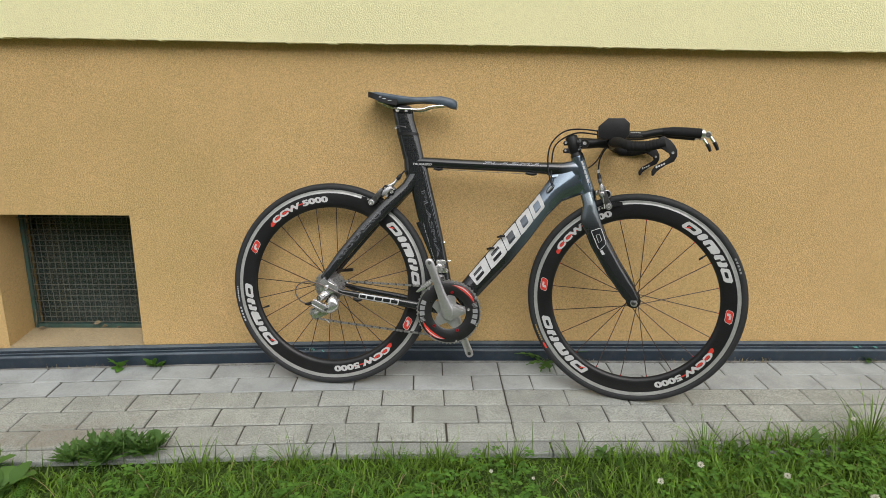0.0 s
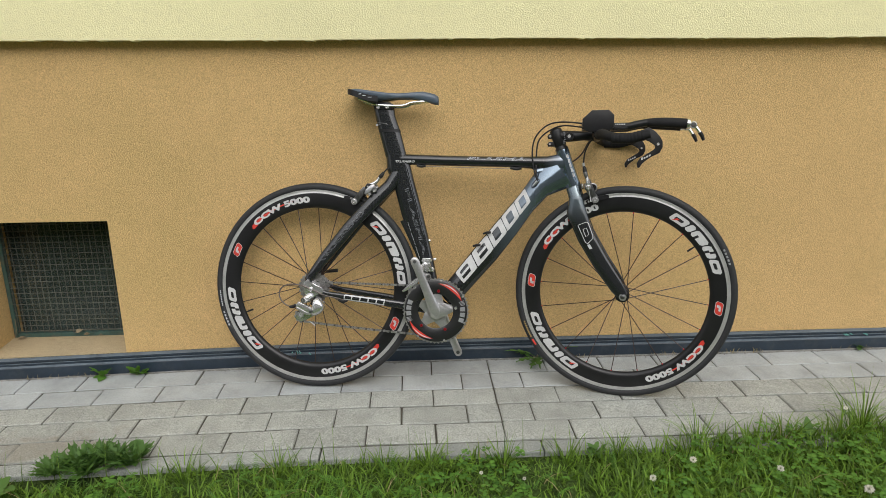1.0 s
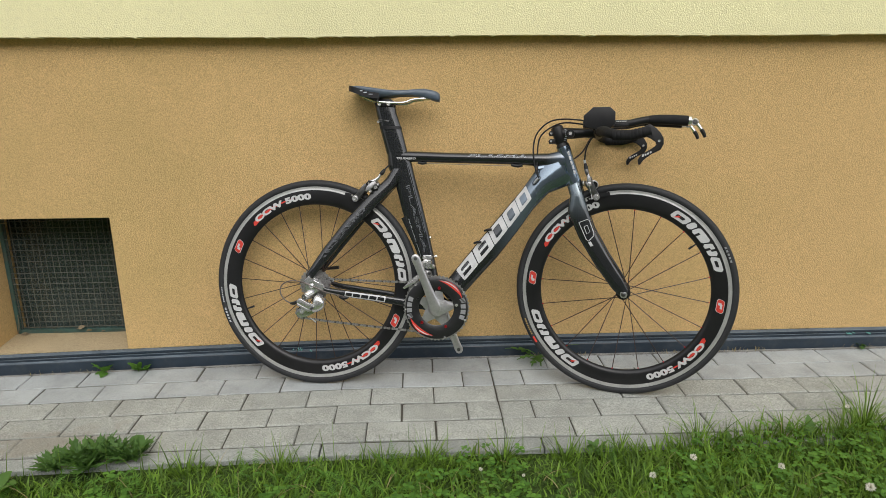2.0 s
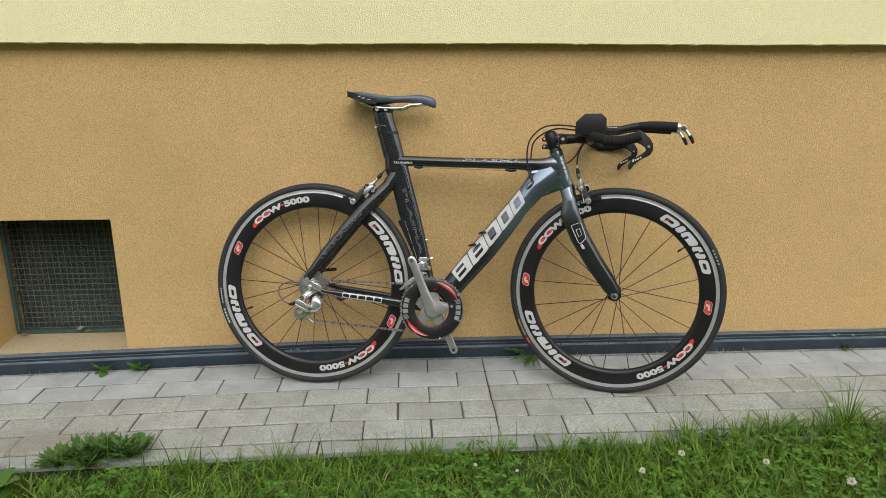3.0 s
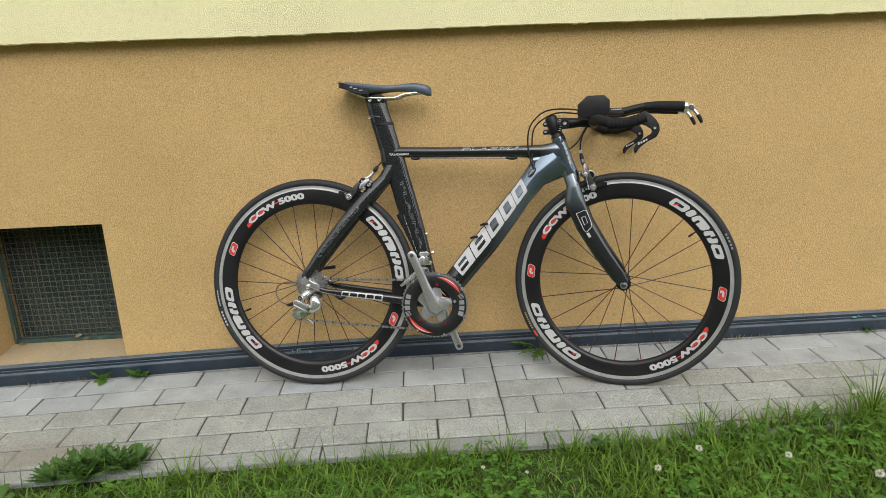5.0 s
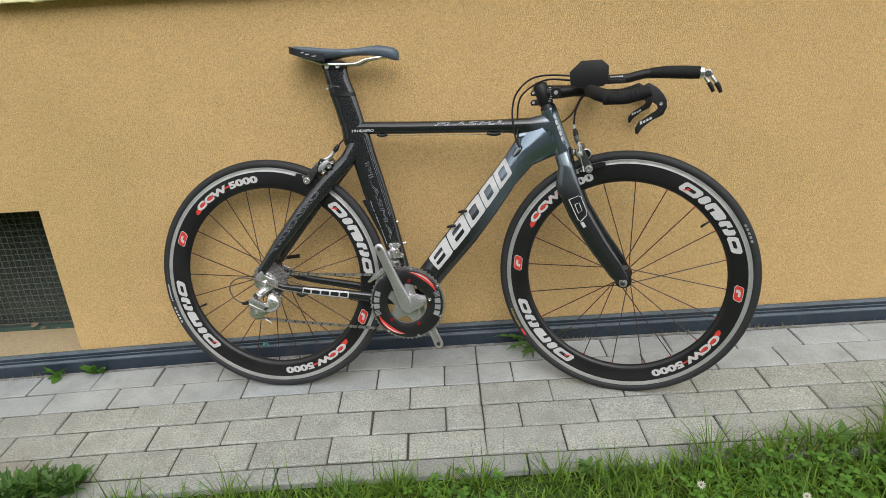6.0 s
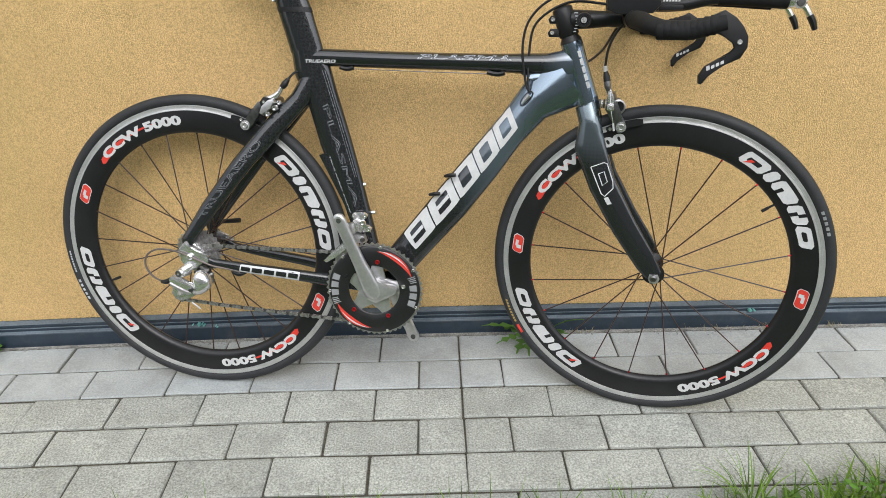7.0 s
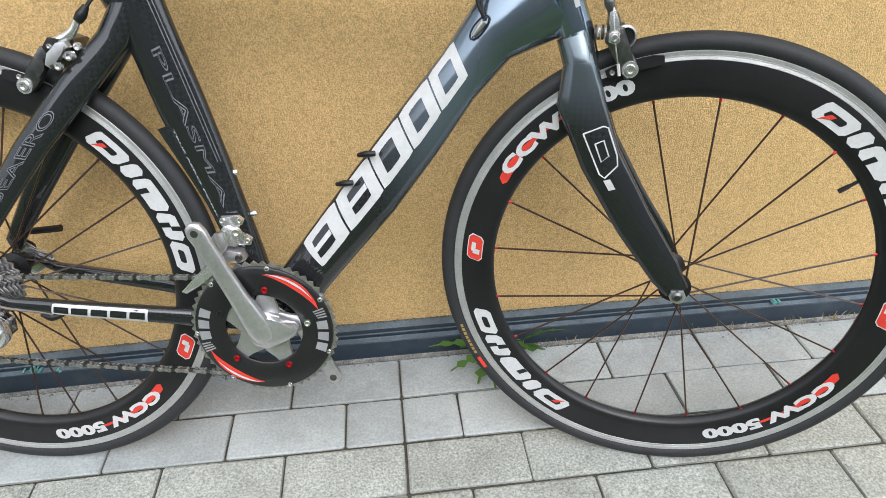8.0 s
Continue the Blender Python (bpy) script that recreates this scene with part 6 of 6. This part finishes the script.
sheet("yarrow", yv, yf, CLOVER, "feathery yarrow leaves among the grass", "yarrow")


def leaf_mesh(length, width, lobes, curl, r_, petiole=0.2):
    """A leaf lying along +x: midrib fold, a wavy or lobed edge, a drooping tip."""
    bm = bmesh.new()
    n = 14
    rows_ = []
    for k in range(n + 1):
        t = k / n
        if t < petiole:
            w = 0.0016
        else:
            u = (t - petiole) / (1 - petiole)
            w = width * 0.5 * max(0.04, math.sin(math.pi * min(0.99, u ** 0.75)) ** 0.7) * (1 - lobes * 0.5 * (1 + math.cos(u * 22)))
        z = length * (0.42 * t - curl * t * t)
        x = length * t
        f = 0.10 * w
        rows_.append([bm.verts.new((x + r_.uniform(-1, 1) * 0.001, s * w, z + abs(s) * f + r_.uniform(-1, 1) * 0.0012)) for s in (-1, -0.5, 0, 0.5, 1)])
    for a, c in zip(rows_, rows_[1:]):
        for k in range(4):
            bm.faces.new((a[k], a[k + 1], c[k + 1], c[k]))
    return bm


def weed(x, y, z, leaves, size, width, lobes, label, category, group, seed, spread=6.283, face=0.0, material=None, curl=0.45):
    """A low rosette of leaves."""
    r_ = random.Random(seed)
    plant = tagged(new("weed"), label, category, group=group)
    plant.matrix_world = pose(x, y, z + dip(x), 0, 0, 0)
    for k in range(leaves):
        ln = size * r_.uniform(0.6, 1.15)
        a = face + spread * (k + r_.uniform(-0.3, 0.3)) / leaves
        part("leaf", leaf_mesh(ln, width * r_.uniform(0.7, 1.15), lobes, r_.uniform(curl - 0.15, curl + 0.1), r_), material or WEED, plant,
             at=pose(r_.uniform(-0.01, 0.01), r_.uniform(-0.01, 0.01), 0, r_.uniform(-25, 25), -r_.uniform(0, 40), math.degrees(a)))
    return plant


G = "weeds by the paving"
for k, (x, y, z, n) in enumerate(((-0.905, 1.728, -0.014, 16), (-0.850, 1.745, -0.010, 22), (-0.795, 1.762, -0.008, 24), (-0.745, 1.755, -0.008, 20), (-0.815, 1.722, -0.014, 20), (-0.700, 1.750, -0.010, 12))):
    weed(x, y, z, n * 3, 0.062, 0.019, 0.7, "dense low weed with dark green lobed leaves spreading over the kerb", "weed", G, k + 40, curl=0.16)
weed(-0.715, 1.770, -0.006, 2, 0.070, 0.046, 0.0, "weed with a single rounded dark leaf on the paving", "weed", G, 4, 0.8, 0.3, curl=0.35)
weed(-1.010, 1.610, -0.025, 6, 0.085, 0.075, 0.0, "weed with broad rounded leaves in the lawn", "weed", G, 5)
weed(-1.110, 1.680, -0.022, 9, 0.090, 0.045, 0.3, "low green weed at the lawn edge", "weed", G, 6)
weed(0.930, 1.735, -0.018, 12, 0.050, 0.022, 0.35, "leafy green weed at the kerb", "weed", G, 7)
weed(1.180, 1.745, -0.016, 6, 0.060, 0.028, 0.0, "weed with small oval leaves at the kerb", "weed", G, 8, curl=0.3)
weed(0.560, 1.715, -0.020, 12, 0.045, 0.020, 0.3, "leafy green weed at the kerb", "weed", G, 9)
weed(-1.030, 2.289, 0.000, 6, 0.058, 0.027, 0.0, "small round-leaved weed at the wall foot", "weed", "weeds at the wall foot", 11, 3.6, -3.3, material=CLOVER)
weed(-0.905, 2.291, 0.001, 10, 0.060, 0.024, 0.0, "small bushy weed at the wall foot", "weed", "weeds at the wall foot", 12, 4.4, -3.8, curl=0.2, material=CLOVER)
weed(0.505, 2.288, 0.000, 8, 0.125, 0.036, 0.85, "feathery weed with long cut leaves at the wall foot", "weed", "weeds at the wall foot", 13, 3.9, -3.6, curl=0.42)
weed(0.560, 2.291, 0.002, 3, 0.100, 0.028, 0.85, "feathery weed with long cut leaves at the wall foot", "weed", "weeds at the wall foot", 14, 3.0, -1.2, curl=0.3)
weed(1.722, 2.292, 0.004, 4, 0.036, 0.018, 0.0, "tiny green weed at the wall foot", "weed", "weeds at the wall foot", 15, 3.6, -3.3)

# withered leaves and stalks blown into the window niche
for k, (x, y, z, ln, rx, ry, rz) in enumerate(((-1.411, 2.468, 0.072, 0.030, 10, 5, 20), (-1.394, 2.461, 0.071, 0.024, -15, 8, 130), (-1.382, 2.473, 0.072, 0.020, 20, 0, 250),
                                               (-1.201, 2.472, 0.088, 0.028, 60, -20, 10), (-1.151, 2.473, 0.082, 0.024, 70, 15, 170), (-1.116, 2.473, 0.073, 0.020, 10, 0, 60))):
    dead = obj("dry_leaf", leaf_mesh(ln, ln * 0.55, 0.2, 0.5, random.Random(60 + k), 0.1), DEADLEAF, True)
    dead.matrix_world = pose(x, y, z - 0.012, rx, ry, rz)
    tagged(dead, "withered brown leaf lying in the window niche", "leaf", group="dry leaves")
for k, (x, z, ln, tilt) in enumerate(((-1.449, 0.500, 0.060, 80), (-1.449, 0.488, 0.045, 95), (-1.440, 0.060, 0.075, 8))):
    twig = obj("twig", tube([(0, 0, 0), (0.003, 0.001, ln * 0.5), (0, 0, ln)], 0.0012, 6, 3), DEADLEAF, True)
    twig.matrix_world = pose(x + 0.018, WY - 0.009, z, 0, tilt, 0)
    tagged(twig, "thin dry stalk caught in the window mesh", "twig", group="dry stalks")


def clover_flower(x, y, z, h, size, seed):
    r_ = random.Random(seed)
    f = tagged(new("clover_flower"), "white clover flower on a thin green stalk", "flower", group="clover flowers")
    f.matrix_world = pose(x, y, z)
    tip = Vector((r_.uniform(-0.01, 0.01), r_.uniform(-0.01, 0.01), h))
    part("stalk", tube([(0, 0, 0), tip * 0.5 + Vector((0.004, 0, 0)), tip], 0.0009, 5, 3), STALK, f)
    bm = bmesh.new()
    for k in range(46):
        t = (k + 0.5) / 46
        el = math.acos(1 - 1.75 * t)
        az_ = k * 2.399963
        d = Vector((math.sin(el) * math.cos(az_), math.sin(el) * math.sin(az_), math.cos(el)))
        u = d.orthogonal().normalized()
        w = d.cross(u)
        a = tip + d * size * 0.25
        b_ = tip + d * size * r_.uniform(0.85, 1.1)
        q = size * 0.14
        v = [bm.verts.new(p) for p in (a, (a + b_) / 2 + u * q, b_ + w * q * 0.5, (a + b_) / 2 - u * q, (a + b_) / 2 + w * q)]
        bm.faces.new((v[0], v[1], v[2], v[3]))
        bm.faces.new((v[0], v[4], v[2]))
    part("flower_head", bm, PETAL, f, "round head of white petals")


for k, (x, y, h, s) in enumerate(((0.767, 1.590, 0.065, 0.0100), (0.651, 1.520, 0.065, 0.0095), (0.967, 1.537, 0.065, 0.0095), (1.144, 1.453, 0.065, 0.0125), (0.232, 1.585, 0.062, 0.0055),
                                  (0.328, 1.545, 0.060, 0.0050), (1.279, 1.755, 0.085, 0.0070), (1.62, 1.60, 0.065, 0.010))):
    clover_flower(x, y, ground_z(y, x), h, s, k)

# grit swept against the wall foot
r = random.Random(33)
pv, pf = [], []
for i in range(3600):
    x = r.uniform(-2.2, 2.8)
    y = 2.3025 - abs(r.gauss(0, 0.009))
    if y < 2.280 and r.random() < 0.7:
        continue
    s = r.uniform(0.0008, 0.0026)
    z = ground_z(y, x) + (0.001 if y < 2.294 else 0.0)
    first = len(pv)
    for d in ((1, 0, 0), (-1, 0, 0), (0, 1, 0), (0, -1, 0), (0, 0, 1), (0, 0, -1)):
        pv.append((x + d[0] * s * r.uniform(0.6, 1.3), y + d[1] * s * r.uniform(0.6, 1.3), z + d[2] * s * r.uniform(0.5, 1.0)))
    for a, b_ in ((0, 2), (2, 1), (1, 3), (3, 0)):
        pf.append((first + a, first + b_, first + 4))
        pf.append((first + b_, first + a, first + 5))
sheet("grit", pv, pf, GRIT, "fine grey grit swept against the wall foot", "grit")
# moss and tiny blades in the joint by the wall
mv, mf = [], []
for i in range(700):
    x = r.uniform(-2.0, 2.5)
    if noise.noise((x * 2.2, 1, 8)) < 0.05:
        continue
    y = 2.301 - abs(r.gauss(0, 0.006))
    blade(mv, mf, x, y, dip(x), r.uniform(0.006, 0.022), 0.0012, r.uniform(0, 6.283), r.uniform(0.2, 1.6), r, 3)
sheet("moss", mv, mf, DRY, "short dry wisps along the wall foot", "moss")
# crumbs of render and moss caught along the top of the strip
cv2, cf2 = [], []
for i in range(1500):
    x = r.uniform(-1.9, 2.2)
    if noise.noise((x * 3.1, 4, 2)) < -0.12:
        continue
    q, y, z = r.uniform(0.0008, 0.0024), WALL_Y - r.uniform(0.001, 0.005), 0.0692 + dip(x)
    first = len(cv2)
    for d in ((1, 0, 0), (-1, 0, 0), (0, 1, 0), (0, -1, 0), (0, 0, 1), (0, 0, -1)):
        cv2.append((x + d[0] * q * r.uniform(0.7, 1.8), y + d[1] * q, z + d[2] * q * r.uniform(0.5, 1.1)))
    for a, b_ in ((0, 2), (2, 1), (1, 3), (3, 0)):
        cf2.append((first + a, first + b_, first + 4))
        cf2.append((first + b_, first + a, first + 5))
sheet("crumbs", cv2, cf2, mat("mossy_crumbs", (0.10, 0.095, 0.05), 0.95, vary=0.5, scale=25, fine=0.3), "dark mossy crumbs along the top of the capping strip", "crumbs")
# ---- paving blocks, last ----
def paver_mesh(length, seed, edge):
    """A block with cut corners and a worn, rounded chamfer all round."""
    r = random.Random(seed)
    bm = bmesh.new()
    hx, hy, t = length / 2 - 0.0010, 0.101 / 2 - 0.0012, 0.045

    def ring(inset, z, cut, shake):
        out = []
        for sx, sy in ((-1, -1), (1, -1), (1, 1), (-1, 1)):
            x, y = sx * (hx - inset), sy * (hy - inset)
            pair = [(x - sx * cut, y), (x, y - sy * cut)]
            for px, py in (pair if sx * sy < 0 else pair[::-1]):
                out.append(bm.verts.new((px + r.uniform(-shake, shake), py + r.uniform(-shake, shake), z)))
        return out

    rings = [ring(0.0, -t, 0.003, 0), ring(0.0, -0.0062, 0.003, 0.0007), ring(0.0016 * edge, -0.0024, 0.0030, 0.0011), ring(0.0058 * edge, 0.0, 0.0034, 0.0016)]
    for k, (a, c) in enumerate(zip(rings, rings[1:])):
        for i in range(8):
            bm.faces.new((a[i], a[(i + 1) % 8], c[(i + 1) % 8], c[i])).material_index = (2, 1, 0)[k]
    bm.faces.new(rings[-1])
    return bm


def stone(name, length, seed, material, edge):
    me = bpy.data.meshes.new(name)
    bm = paver_mesh(length, seed, edge)
    bmesh.ops.recalc_face_normals(bm, faces=bm.faces)
    bm.to_mesh(me)
    bm.free()
    for m in (material, SOILEDEDGE, SAND):     # the sides are caked with joint sand
        me.materials.append(m)
    return me


WHOLE = [stone("paving_block", 0.2008, s, PAVER, 1.0) for s in range(6)]
HALF = [stone("paving_block", 0.101, s, PAVER, 1.0) for s in range(6, 8)]
SMOOTH_WHOLE = [stone("paving_block", 0.2008, s, SMOOTHPAVER, 0.55) for s in range(8, 12)]
SMOOTH_HALF = [stone("paving_block", 0.101, s, SMOOTHPAVER, 0.55) for s in range(12, 14)]
SEAM, rng = 0.3235, random.Random(12)
tilt_x = math.degrees(math.atan(FALL))
far = bmesh.new()


def lay(x, y, meshes):
    z = ground_z(y, x) + rng.uniform(-0.0012, 0.0012)
    slope = math.degrees(math.atan((dip(x + 0.05) - dip(x - 0.05)) / 0.1))
    m = pose(x + rng.uniform(-0.0008, 0.0008), y, z, tilt_x + rng.uniform(-0.35, 0.35), rng.uniform(-0.3, 0.3) - slope, rng.uniform(-0.35, 0.35))
    me = rng.choice(meshes)
    if -1.9 < x < 2.4:
        o = new("paving_block", me)
        o.parent = bed
        o.matrix_local = m
    else:
        first = len(far.verts)
        far.from_mesh(me)
        far.verts.ensure_lookup_table()
        for v in far.verts[first:]:
            v.co = m @ v.co


for row in range(5):
    y = 2.295 - 0.101 * row - 0.0505
    for side in (-1, 1):
        if row % 2:
            lay(SEAM + side * 0.0505, y, SMOOTH_HALF if row < 2 else HALF)
            start = 0.101
        else:
            start = 0.0
        for k in range(26):
            lay(SEAM + side * (start + 0.2008 * (k + 0.5)), y, SMOOTH_WHOLE if row < 2 else WHOLE)
rest = obj("paving_block", far, PAVER)
rest.data.materials.append(SOILEDEDGE)
rest.data.materials.append(SAND)
rest.parent = bed
tagged(rest, kind="stuff")
# kerb edging along the lawn
KERB = []
for length in (1.0, 0.62):
    bm = boxes((-length / 2 + 0.002, length / 2 - 0.002, -0.029, 0.029, -0.12, 0.0), bevel=0.004)
    me = bpy.data.meshes.new("kerb_stone")
    bm.to_mesh(me)
    bm.free()
    me.materials.append(EDGING)
    KERB.append(me)
x = -5.2
while x < 5.5:
    k = 1 if abs(x + 0.4) < 0.5 else 0
    length = (1.0, 0.62)[k]
    o = new("kerb_stone", KERB[k])
    o.parent = bed
    o.matrix_local = pose(x + length / 2, 1.758, ground_z(1.758, x + length / 2) - 0.001, 0, -math.degrees(math.atan((dip(x + length) - dip(x)) / length)), rng.uniform(-0.2, 0.2))
    x += length
